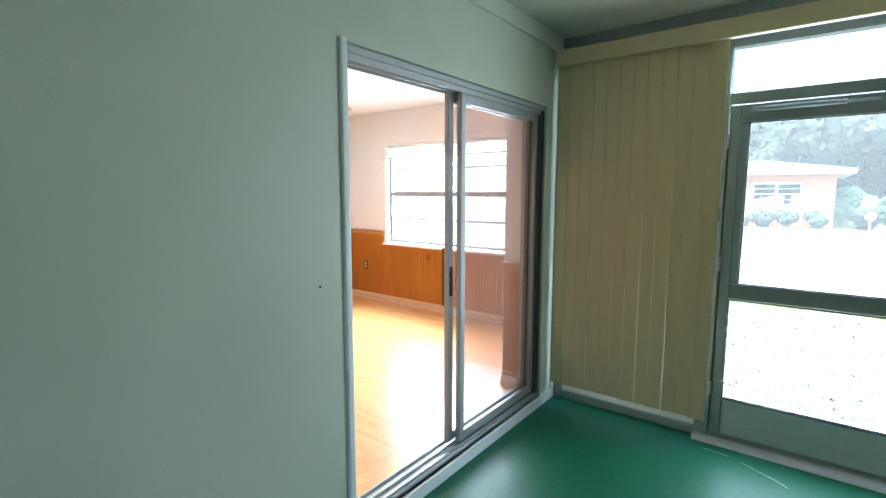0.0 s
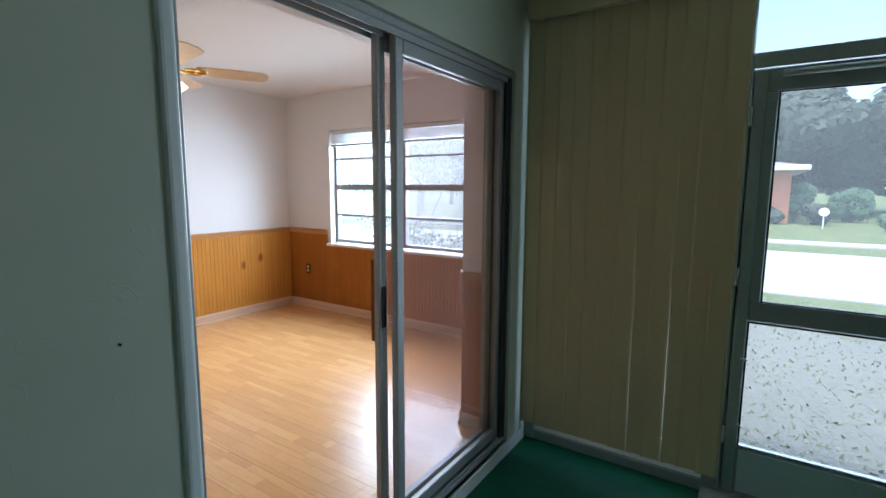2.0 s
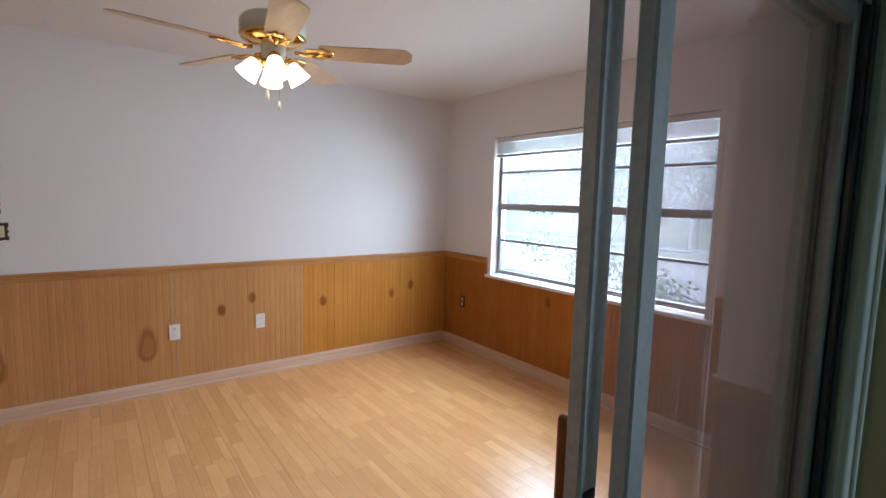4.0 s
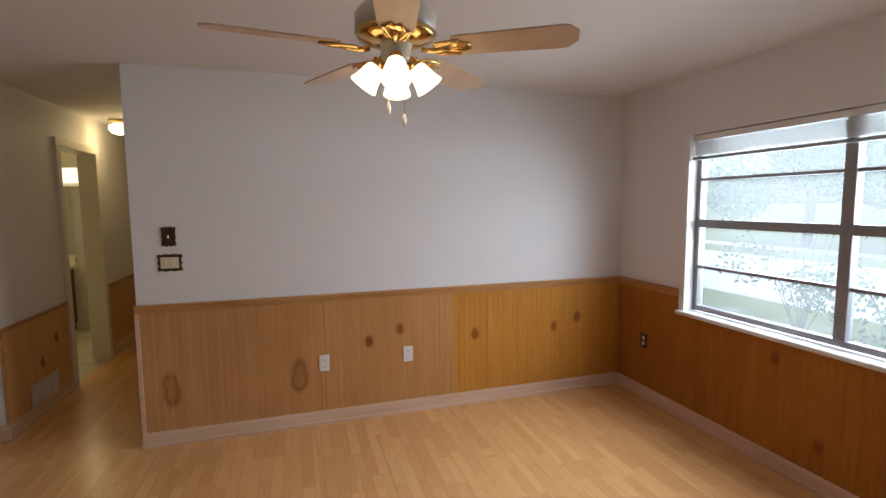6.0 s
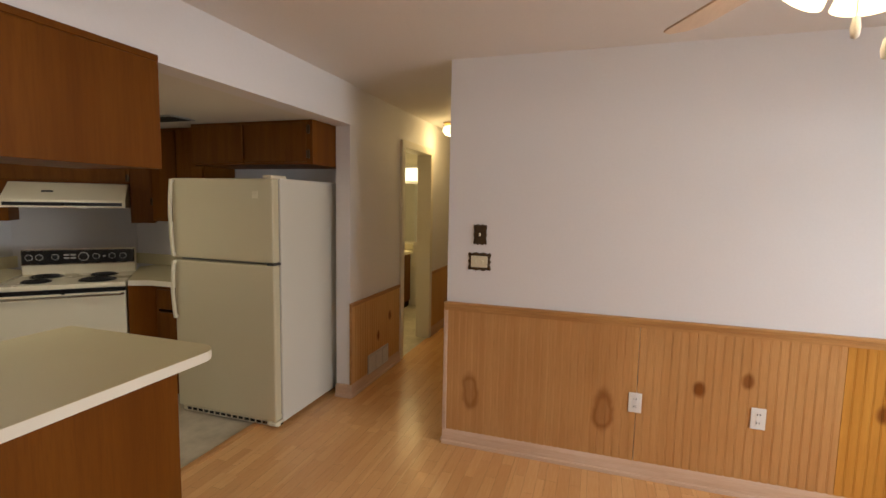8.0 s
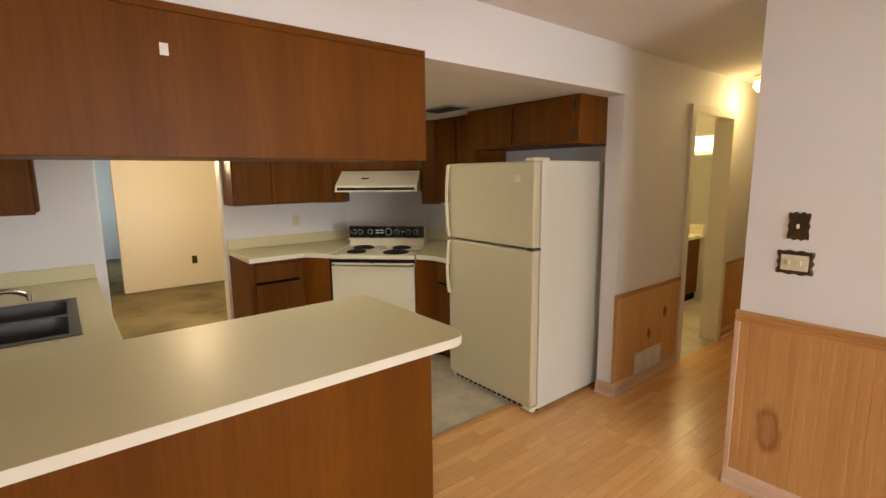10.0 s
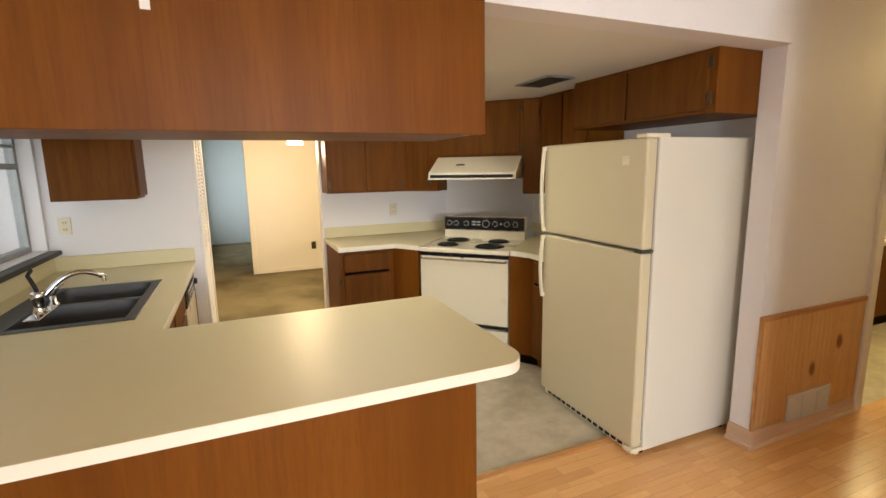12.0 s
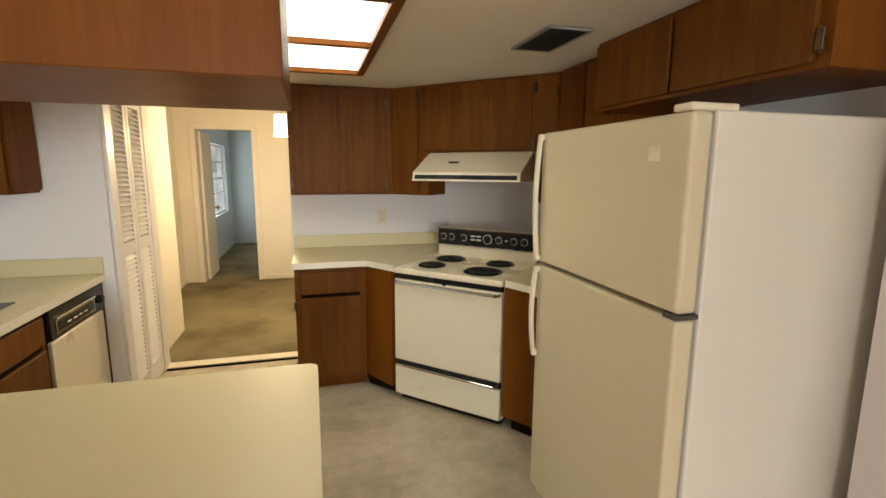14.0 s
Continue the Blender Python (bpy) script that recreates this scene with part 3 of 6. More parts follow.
part("ceiling_band", moulding(bmesh.new(), [(0, 0), (0.02, 0), (0.02, 0.1), (0, 0.1)], (XP, -3.0, PC - 0.1), (XP, 5.6, PC - 0.1), (1, 0, 0)), M_GREENWALL, bpy.data.objects["wall_porch"])

# hall door casing and living room casings
casing = bmesh.new()
for x0, x1 in ((-5.72, -5.65), (-6.53, -6.46)):
    bx(casing, x0, 2.22, 0.0, x1, 2.385, 2.05, bev=0.004)
bx(casing, -6.53, 2.22, 2.05, -5.65, 2.385, 2.12, bev=0.004)
structure("trim_bathroom_door", casing, M_CREAM, "cream painted door casing in the hall", "door frame")
casing = bmesh.new()
for x0, x1 in ((-1.66, -1.59), (-2.41, -2.34)):
    bx(casing, x0, -3.70, 0.0, x1, -3.68, 2.03, bev=0.004)
bx(casing, -2.41, -3.70, 2.03, -1.59, -3.68, 2.10, bev=0.004)
bx(casing, -6.0, -3.70, 0.0, -2.41, -3.685, 0.07, bev=0.003)
bx(casing, -1.435, -3.7, 0.0, -1.42, -1.6, 0.07, bev=0.003)
structure("trim_bedroom_door", casing, M_CREAM, "cream door casing and baseboard in the living room", "door frame")

# ---- ground outside ----
def grass_ground(name):
    m, nt, links, b = blank(name)
    v = coords(nt, links)
    n1, n2 = noisy(nt, links, v, 0.9, 5), noisy(nt, links, v, 14, 5, 0.7)
    c = mixed(nt, links, ramped(nt, links, n1, 0.4, 0.65), (0.085, 0.105, 0.025), (0.115, 0.125, 0.04))
    c = mixed(nt, links, ramped(nt, links, n2, 0.5, 0.7), c, (0.10, 0.12, 0.06))
    # bare pale sand in the front yard, thinning out towards the street
    tc, sep, mix_in = nt.new("ShaderNodeTexCoord"), nt.new("ShaderNodeSeparateXYZ"), nt.new("ShaderNodeMath")
    links.new(tc.outputs["Object"], sep.inputs[0])
    mix_in.operation = "MULTIPLY_ADD"
    mix_in.inputs[1].default_value = 5.0
    links.new(noisy(nt, links, v, 1.3, 6, 0.7), mix_in.inputs[0])
    links.new(sep.outputs["Y"], mix_in.inputs[2])
    c = mixed(nt, links, ramped(nt, links, mix_in.outputs[0], 14.3, 12.6), c, mixed(nt, links, n2, (0.22, 0.22, 0.20), (0.15, 0.16, 0.13)))
    links.new(c, b.inputs["Base Color"])
    b.inputs["Roughness"].default_value = 0.9
    bumped(nt, links, n2, b, 0.8, 0.03)
    return m


M_GRASS = grass_ground("patchy_lawn")
M_ROAD = paint("pale_road", (0.38, 0.38, 0.38), 0.85, 0.1, 0.5, 30, 0.4)
GZ = -0.32
structure("ground", box(-300, -300, GZ - 0.3, 300, 300, GZ), M_GRASS, "patchy sandy lawn around the house", "ground")
structure("road", box(-200, 12.6, GZ, 200, 19.2, GZ + 0.02), M_ROAD, "pale asphalt street", "road")
structure("pavement", box(-200, 21.6, GZ, 200, 22.8, GZ + 0.04), M_ROAD, "pale concrete sidewalk", "pavement")
# ---- porch front: aluminium window wall with storm door ----
FY = 5.70
bm = bmesh.new()
for x0, x1, z0, z1 in ((XP, -0.70, PF, PC), (0.17, 0.245, PF, PC), (1.165, 1.24, PF, PC), (2.95, 3.05, PF, PC)):
    bx(bm, x0, FY - 0.045, z0, x1, FY + 0.045, z1, bev=0.004)
bx(bm, -0.70, FY - 0.04, PF, 0.17, FY + 0.04, PF + 0.055, bev=0.004)
bx(bm, 1.24, FY - 0.04, PF, 2.95, FY + 0.04, PF + 0.055, bev=0.004)
bx(bm, -0.70, FY - 0.04, 2.21, 2.95, FY + 0.04, PC, bev=0.004)
bx(bm, 0.245, FY - 0.04, 1.90, 1.165, FY + 0.04, 1.965, bev=0.004)
# stops that the door closes against
for x0, x1 in ((0.2451, 0.272), (1.138, 1.1649)):
    bx(bm, x0, FY + 0.017, PF + 0.03, x1, FY + 0.042, 1.8999)
bx(bm, 0.272, FY + 0.017, 1.875, 1.138, FY + 0.039, 1.8999)
structure("window_frame_porch", bm, M_ALUPAINT, "grey-green aluminium frame of the porch front", "window frame")
win = tagged(new("window_porch"), "tall fixed glazing behind the vertical blinds", "window", "", "structure")
for x0, x1, z0, z1 in ((-0.70, 0.17, 0.12, 2.21), (1.24, 2.95, 0.12, 2.21), (0.245, 1.165, 1.965, 2.21)):
    part("pane", box(x0, FY - 0.003, z0, x1, FY + 0.003, z1), M_GLASS, win).visible_shadow = False
for x0, x1 in ((-0.70, 0.17), (1.24, 2.95)):
    part("lower_panel", box(x0, FY - 0.02, PF + 0.05, x1, FY + 0.02, 0.12), M_TRIM, win)

door = thing("storm_door", "closed grey aluminium storm door with two glass panes", "door", (0.70, FY, PF))
DX0, DX1, DZ0, DZ1 = 0.252, 1.158, PF + 0.03, 1.89
bm = bmesh.new()
for x0, x1, w0, w1 in ((DX0, DX0 + 0.052, 0, 0.04), (DX1 - 0.052, DX1, -0.04, 0)):
    bx(bm, x0, FY - 0.03, DZ0, x1, FY + 0.015, DZ1, bev=0.004)
    bx(bm, x0 + w0 + (0.0125 if w0 == 0 else 0), FY - 0.024, 0.89, x1 + w1 - (0.0125 if w1 == 0 else 0), FY + 0.012, 1.80, bev=0.003)
for z0, z1 in ((DZ0, 0.20), (0.80, 0.89), (1.80, DZ1)):
    bx(bm, DX0 + 0.052, FY - 0.027, z0, DX1 - 0.052, FY + 0.013, z1, bev=0.004)
part("door_frame", bm, M_ALUPAINT, door)
part("kick_plate", box(DX0 + 0.06, FY - 0.032, DZ0 + 0.02, DX1 - 0.06, FY - 0.026, 0.185, bev=0.002), M_KICK, door, "pale sheet kick plate")
for z0, z1, inset in ((0.20, 0.80, 0.052), (0.89, 1.80, 0.092)):
    part("pane", box(DX0 + inset - 0.004, FY - 0.008, z0, DX1 - inset + 0.004, FY - 0.003, z1), M_HAZE if z0 > 0.5 else M_GLASS, door).visible_shadow = False
    g = bmesh.new()
    for a in ((DX0 + inset, z0, DX0 + inset + 0.008, z1), (DX1 - inset - 0.008, z0, DX1 - inset, z1), (DX0 + inset + 0.008, z0, DX1 - inset - 0.008, z0 + 0.008), (DX0 + inset + 0.008, z1 - 0.008, DX1 - inset - 0.008, z1)):
        bx(g, a[0], FY - 0.034, a[1], a[2], FY - 0.028, a[3])
    part("gasket", g, M_BLACK, door, "black rubber glazing strip")
for x in (DX0 + 0.05, DX1 - 0.05):
    for z in (0.3, 0.62):
        part("pane_clip", box(x - 0.014, FY - 0.042, z - 0.006, x + 0.014, FY - 0.03, z + 0.006, bev=0.002), M_ALU, door)
bm = cyl(bmesh.new(), (DX0 + 0.10, FY - 0.06, 1.865), (DX0 + 0.50, FY - 0.06, 1.865), 0.014)
cyl(bm, (DX0 + 0.50, FY - 0.06, 1.865), (DX0 + 0.62, FY - 0.06, 1.865), 0.006)
part("door_closer", bm, M_ALUPAINT, door, "pneumatic door closer tube", True)
bm = box(DX1 - 0.055, FY - 0.06, 0.90, DX1 - 0.02, FY - 0.03, 1.05, bev=0.006)
tube(bm, [(DX1 - 0.04, FY - 0.06, 0.99), (DX1 - 0.06, FY - 0.085, 0.99), (DX1 - 0.13, FY - 0.085, 0.99)], 0.008)
part("latch_handle", bm, M_DARKALU, door, "dark latch with lever")
for z in (0.25, 1.0, 1.7):
    part("hinge", cyl(bmesh.new(), (DX0 - 0.004, FY - 0.045, z - 0.04), (DX0 - 0.004, FY - 0.045, z + 0.04), 0.008, n=10), M_ALU, door)
structure("threshold_porch", moulding(bmesh.new(), [(0, 0), (0.11, 0), (0.10, 0.012), (0.06, 0.03), (0, 0.034)], (0.17, FY, PF), (1.24, FY, PF), (0, -1, 0)), M_ALU, "worn aluminium door sill", "threshold")

# pale scratches in the floor paint and a nail left in the wall
porch_floor = bpy.data.objects["floor_porch"]
M_SCRATCH = paint("bare_scratch", (0.55, 0.58, 0.54), 0.8, 0.1)
for line in (((0.253, 5.513), (0.32, 5.51), (0.381, 5.50)), ((0.44, 5.475), (0.52, 5.43), (0.60, 5.39), (0.657, 5.347)), ((0.767, 5.333), (0.83, 5.322), (0.888, 5.333), (0.97, 5.35), (1.063, 5.388)), ((-0.481, 4.822), (-0.482, 4.878))):
    bm = bmesh.new()
    left = [bm.verts.new((x, y - 0.0018, PF + 0.0012)) for x, y in line]
    right = [bm.verts.new((x + 0.0008, y + 0.0018, PF + 0.0012)) for x, y in line]
    for i in range(len(line) - 1):
        bm.faces.new((left[i], left[i + 1], right[i + 1], right[i]))
    part("scratch", bm, M_SCRATCH, porch_floor, "pale scratch in the green paint")
single("nail", cyl(bmesh.new(), (XP - 0.01, 3.59, 1.068), (XP + 0.006, 3.59, 1.068), 0.003, n=10), M_BLACK, "dark nail head stuck in green plaster", "nail")
single("frame_latch", box(0.205, 5.635, 1.25, 0.235, 5.655, 1.33, bev=0.003), M_DARKALU, "small dark catch on the door frame", "latch")

# vertical blinds with a boxed valance along the front
single("blind_valance", box(-0.73, 5.50, 2.225, 2.94, 5.52, 2.325, bev=0.004), M_BLIND, "cream vinyl valance above the vertical blinds", "valance")
single("blind_headrail", box(-0.73, 5.54, 2.235, 2.94, 5.585, 2.28, bev=0.003), M_PLATE, "white headrail hidden behind the valance", "blind rail")


def blind_run(x0, x1, count, z0):
    blind = thing("vertical_blind", "closed cream vinyl vertical blind hanging before the glass", "blind", ((x0 + x1) / 2, 5.56, z0))
    step = (x1 - x0) / count
    for i in range(count):
        x = x0 + step * (i + 0.5)
        a = radians(random.uniform(3, 6) if i not in (3, 7, 9) else 9)
        thin = 0.0125 if i in (3, 7, 9) else 0.0  # slats drawn in towards the foot let slits of light through
        low = z0 + random.uniform(0, 0.006)
        bm = bmesh.new()
        cols = []
        for k in range(7):
            s = k / 6 * 2 - 1
            dy = 0.0035 * (1 - s * s)
            cols.append([(x + s * (w if s < 0 else 0.0445) * math.cos(a) - dy * math.sin(a), 5.56 + s * (w if s < 0 else 0.0445) * math.sin(a) + dy * math.cos(a) - 0.003 * (i % 2), z) for z, w in ((low, 0.0445 - thin), (0.9, 0.0445 - thin * 0.8), (1.5, 0.0445), (2.24, 0.0445))])
        vs = [[bm.verts.new(p) for p in c] for c in cols]
        back = [[bm.verts.new((p[0] + 0.0012 * math.sin(a), p[1] + 0.0012, p[2])) for p in c] for c in cols]
        for q in (vs, back):
            for c, d in zip(q, q[1:]):
                for h in range(3):
                    bm.faces.new((c[h], d[h], d[h + 1], c[h + 1]))
        for e in (0, 6):
            for h in range(3):
                bm.faces.new((vs[e][h], vs[e][h + 1], back[e][h + 1], back[e][h]))
        part("slat", bm, M_BLIND, blind, smooth=True)
    return blind


blind_run(-0.735, 0.235, 12, 0.07)
blind_run(1.165, 2.9, 20, 0.07)

# ---- sliding glass door, slid open over its fixed half ----
bm = bmesh.new()
bx(bm, -0.90, SY0 + 0.004, SZ - 0.03, -0.775, SY1 - 0.004, SZ - 0.002, bev=0.003)
bx(bm, -0.90, SY0 + 0.004, 0.002, -0.775, SY1 - 0.004, 0.022, bev=0.003)
bx(bm, -0.90, SY0 + 0.034, 0.02, -0.775, SY0 + 0.05, SZ - 0.03, bev=0.003)
for x in (-0.79, -0.838, -0.886):
    bx(bm, x - 0.003, SY0 + 0.03, 0.02, x + 0.003, SY1 - 0.03, 0.034)
    bx(bm, x - 0.003, SY0 + 0.03, SZ - 0.055, x + 0.003, SY1 - 0.03, SZ - 0.03)
# far jamb in a near-black copy of the aluminium, its shade painted in
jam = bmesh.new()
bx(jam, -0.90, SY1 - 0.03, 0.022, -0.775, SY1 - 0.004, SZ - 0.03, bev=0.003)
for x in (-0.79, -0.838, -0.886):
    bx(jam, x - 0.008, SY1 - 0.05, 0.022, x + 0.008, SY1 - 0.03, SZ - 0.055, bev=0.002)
structure("door_jamb_sliding", jam, M_FRAMEALU, "grooved aluminium jamb of the sliding door, coloured dark for shade", "door frame")
structure("door_frame_sliding", bm, M_ALU, "grooved aluminium frame of the sliding door", "door frame")


def slider(name, label, x, y0, y1, m):
    d = thing(name, label, "sliding door", (x, (y0 + y1) / 2, 0.03))
    bm = bmesh.new()
    for a, b in ((y0, y0 + 0.045), (y1 - 0.045, y1)):
        bx(bm, x - 0.015, a, 0.036, x + 0.015, b, SZ - 0.032, bev=0.004)
    bx(bm, x - 0.0145, y0 + 0.045, 0.036, x + 0.0145, y1 - 0.045, 0.09, bev=0.004)
    bx(bm, x - 0.0145, y0 + 0.045, SZ - 0.10, x + 0.0145, y1 - 0.045, SZ - 0.032, bev=0.004)
    part("frame", bm, M_ALU, d)
    part("pane", box(x - 0.003, y0 + 0.04, 0.085, x + 0.003, y1 - 0.04, SZ - 0.095), m, d, "hazy clear glass").visible_shadow = False
    return d


slider("sliding_door_panel", "fixed aluminium glass panel of the patio door", -0.815, 4.535, 5.405, M_SLIDEGLASS)
moving = slider("sliding_door_panel", "open aluminium glass panel slid behind the fixed one", -0.862, 4.490, 5.37, M_SLIDEGLASS)
bm = box(-0.902, 4.498, 0.80, -0.878, 4.518, 1.12, bev=0.008, seg=2)
part("pull_handle", bm, M_CABX, moving, "brown wooden pull on the dining room side")
part("lock_plate", box(-0.848, 4.498, 0.86, -0.842, 4.525, 1.02, bev=0.002), M_BLACK, moving, "black latch plate")


# ---- windows ----
def jalousie_window(name, label, put, a0, a1, z0, z1, splits, bars, m=None, pane=None):
    """Awning window: frame, mullions, rails and panes. put(a, d, z) gives the place."""
    win = tagged(new(name), label, "window", "", "structure")
    m = m or M_ALU

    def slab(a, b, d0, d1, c, e, bev=0.003):
        p, q = put(a, d0, c), put(b, d1, e)
        return box(*[min(u, v) for u, v in zip(p, q)], *[max(u, v) for u, v in zip(p, q)], bev=bev)

    for a, b, c, e in ((a0, a0 + 0.035, z0, z1), (a1 - 0.035, a1, z0, z1), (a0 + 0.035, a1 - 0.035, z0, z0 + 0.035), (a0 + 0.035, a1 - 0.035, z1 - 0.035, z1)):
        part("frame_bar", slab(a, b, 0.0, 0.05, c, e), m, win)
    edges = [a0 + 0.035]
    for s in splits:
        part("mullion", slab(s - 0.03, s + 0.03, -0.006, 0.05, z0 + 0.035, z1 - 0.035), m, win)
        edges += [s - 0.03, s + 0.03]
    edges.append(a1 - 0.035)
    for a, b in zip(edges[::2], edges[1::2]):
        levels = [z0 + 0.035] + [z for z, _ in bars] + [z1 - 0.035]
        for z, h in bars:
            part("rail", slab(a, b, 0.0, 0.045, z - h / 2, z + h / 2), m, win)
        for c, e in zip(levels, levels[1:]):
            part("pane", slab(a, b, 0.022, 0.026, c, e, 0.0), pane or M_GLASS, win).visible_shadow = False
    return win


jalousie_window("window_dining", "wide aluminium awning window under a raised blind", lambda a, d, z: (a, YN + 0.07 + d, z), -3.60, -1.72, 0.785, 1.985, (-2.639,),
                ((1.092, 0.02), (1.393, 0.055), (1.693, 0.02)), M_WINALU, M_WINHAZE)
structure("window_sill_dining", box(-3.65, YN - 0.035, 0.748, -1.67, YN + 0.08, 0.776, bev=0.006), M_TRIM, "white painted window sill", "sill")
bm = bmesh.new()
for a in ((-3.625, -3.595, 0.776, 1.985), (-1.725, -1.695, 0.776, 1.985)):
    bx(bm, a[0], YN - 0.008, a[2], a[1], YN + 0.07, a[3], bev=0.003)
structure("trim_window", bm, M_TRIM, "white window reveal lining", "trim")
blind = thing("venetian_blind", "white venetian blind pulled up to the window head", "blind", (-2.66, YN + 0.03, 1.83))
part("headrail", box(-3.585, YN + 0.012, 1.948, -1.735, YN + 0.052, 1.986, bev=0.003), M_TRIM, blind)
for i in range(14):
    z = 1.940 - i * 0.0066
    part("slat", box(-3.58, YN + 0.006, z - 0.0012, -1.74, YN + 0.054, z + 0.0012), M_TRIM, blind)
part("bottom_rail", box(-3.585, YN + 0.008, 1.824, -1.735, YN + 0.052, 1.843, bev=0.004), M_ALU, blind, "greyish bottom rail")
jalousie_window("window_kitchen", "aluminium window over the sink", lambda a, d, z: (-0.98 + d, a, z), 0.10, 1.62, 1.06, 1.86, (0.86,), ((1.60, 0.035), (1.72, 0.015)))
jalousie_window("window_bedroom", "bright bedroom window", lambda a, d, z: (-1.46 + d, a, z), -6.8, -5.4, 0.72, 1.95, (), ((1.1, 0.02), (1.35, 0.04), (1.65, 0.02)), m=M_TRIM)
single("window_valance", box(-1.10, 0.075, 1.80, XE - 0.002, 1.66, 1.875, bev=0.004), M_COUNTEREDGE, "narrow beige board over the kitchen window", "valance")
structure("window_sill_kitchen", box(-1.13, 0.08, 1.025, -0.99, 1.66, 1.055, bev=0.006), M_STONESILL, "dark polished stone window sill", "sill")
# ---- kitchen ----
KW, KS = -4.86, -0.62     # west and south wall faces


def hinge(parent, x, y, z, axis="x"):
    """A small dark exposed hinge."""
    d = (0.006, 0.012) if axis == "x" else (0.012, 0.006)
    bm = box(x - d[0], y - d[1], z - 0.028, x + d[0], y + d[1], z + 0.028, bev=0.002)
    cyl(bm, (x, y, z - 0.034), (x, y, z + 0.034), 0.004, n=8)
    part("hinge", bm, M_ANTIQUE, parent)


def run_cabinet(name, label, x0, y0, z0, x1, y1, z1, face, doors, toe=0.0, drawers=0.0, hinges=(), m_end=None):
    """A cabinet box with overlay doors on the face '+y' or '+x' or '-x'. doors: cut points along the face."""
    cab = thing(name, label, "cabinet", ((x0 + x1) / 2, (y0 + y1) / 2, z0))
    body = bmesh.new()
    if toe:
        inset = {"+y": (x0, y0, x1, y1 - 0.06), "+x": (x0, y0, x1 - 0.06, y1), "-x": (x0 + 0.06, y0, x1, y1)}[face]
        bx(body, inset[0], inset[1], z0, inset[2], inset[3], z0 + toe)
    bx(body, x0, y0, z0 + toe, x1, y1, z1, bev=0.002)
    part("body", body, m_end or M_CAB, cab)
    for a, b in zip(doors, doors[1:]):
        spans = [(z0 + toe + 0.015, z1 - 0.02, "door")]
        if drawers:
            cut = z1 - drawers
            spans = [(z0 + toe + 0.03, cut - 0.016, "door"), (cut + 0.012, z1 - 0.028, "drawer_front")]
        for lo, hi, kind in spans:
            g = 0.024 if toe else 0.008
            if face == "+y":
                bm = box(a + g, y1 + 0.001, lo, b - g, y1 + 0.019, hi, bev=0.003)
            elif face == "+x":
                bm = box(x1 + 0.001, a + g, lo, x1 + 0.019, b - g, hi, bev=0.003)
            else:
                bm = box(x0 - 0.019, a + g, lo, x0 - 0.001, b - g, hi, bev=0.003)
            part(kind, bm, M_CABDOOR, cab)
    if drawers:
        # near-black strip paints the shade of the finger groove between drawer and door
        for a, b in zip(doors, doors[1:]):
            c = z1 - drawers
            at = {"+y": (a + 0.03, y1 + 0.0005, b - 0.03, y1 + 0.004), "+x": (x1 + 0.0005, a + 0.03, x1 + 0.004, b - 0.03), "-x": (x0 - 0.004, a + 0.03, x0 - 0.0005, b - 0.03)}[face]
            part("groove_shade", box(at[0], at[1], c - 0.013, at[2], at[3], c + 0.009), M_DARKGAP, cab)
    for a, z in hinges:
        if face == "+y":
            hinge(cab, a, y1 + 0.016, z, "y")
        else:
            hinge(cab, x1 + 0.016 if face == "+x" else x0 - 0.016, a, z, "x")
    return cab


# peninsula: base, laminate top and the hanging cabinet above
pen = thing("breakfast_bar", "walnut-look peninsula cabinet with a plain dining side", "cabinet", (-2.0, 2.2, 0))
part("back_panel", box(-2.91, 2.55, 0.0, XE - 0.002, 2.585, 0.872, bev=0.002), M_CAB, pen)
part("end_panel", box(-2.912, 1.80, 0.0, -2.892, 2.55, 0.872, bev=0.002), M_CAB, pen)
bm = box(-2.892, 1.86, 0.0, XE - 0.002, 2.55, 0.09)
bx(bm, -2.892, 1.80, 0.09, XE - 0.002, 2.55, 0.872)
part("body", bm, M_CAB, pen)
for a, b in ((-2.88, -2.44), (-2.43, -1.98)):
    part("door", box(a, 1.782, 0.11, b, 1.799, 0.68, bev=0.003), M_CABDOOR, pen)
    part("drawer_front", box(a, 1.782, 0.70, b, 1.799, 0.855, bev=0.003), M_CABDOOR, pen)


def rounded(x0, y0, x1, y1, r, corners):
    """A rectangle's outline with some corners rounded: corners = radii names in order SW, SE, NE, NW."""
    pts = []
    for (cx, cy, a0), on in zip(((x0, y0, 180), (x1, y0, 270), (x1, y1, 0), (x0, y1, 90)), corners):
        if on:
            sx, sy = (1 if cx == x0 else -1), (1 if cy == y0 else -1)
            for k in range(7):
                a = radians(a0 + 90 * k / 6)
                pts.append((cx + sx * on + on * math.cos(a), cy + sy * on + on * math.sin(a)))
        else:
            pts.append((cx, cy))
    return pts


def sheet_top(name, label, outline, z0, z1, at):
    """A laminate worktop: pale edge band with a slightly proud top sheet."""
    top = thing(name, label, "worktop", at)
    part("edge", prism(bmesh.new(), outline, z0, z1 - 0.0015), M_COUNTEREDGE, top, "pale edge band")
    part("sheet", prism(bmesh.new(), outline, z1 - 0.0015, z1, 0.0006), M_COUNTER, top, "almond laminate surface")
    return top


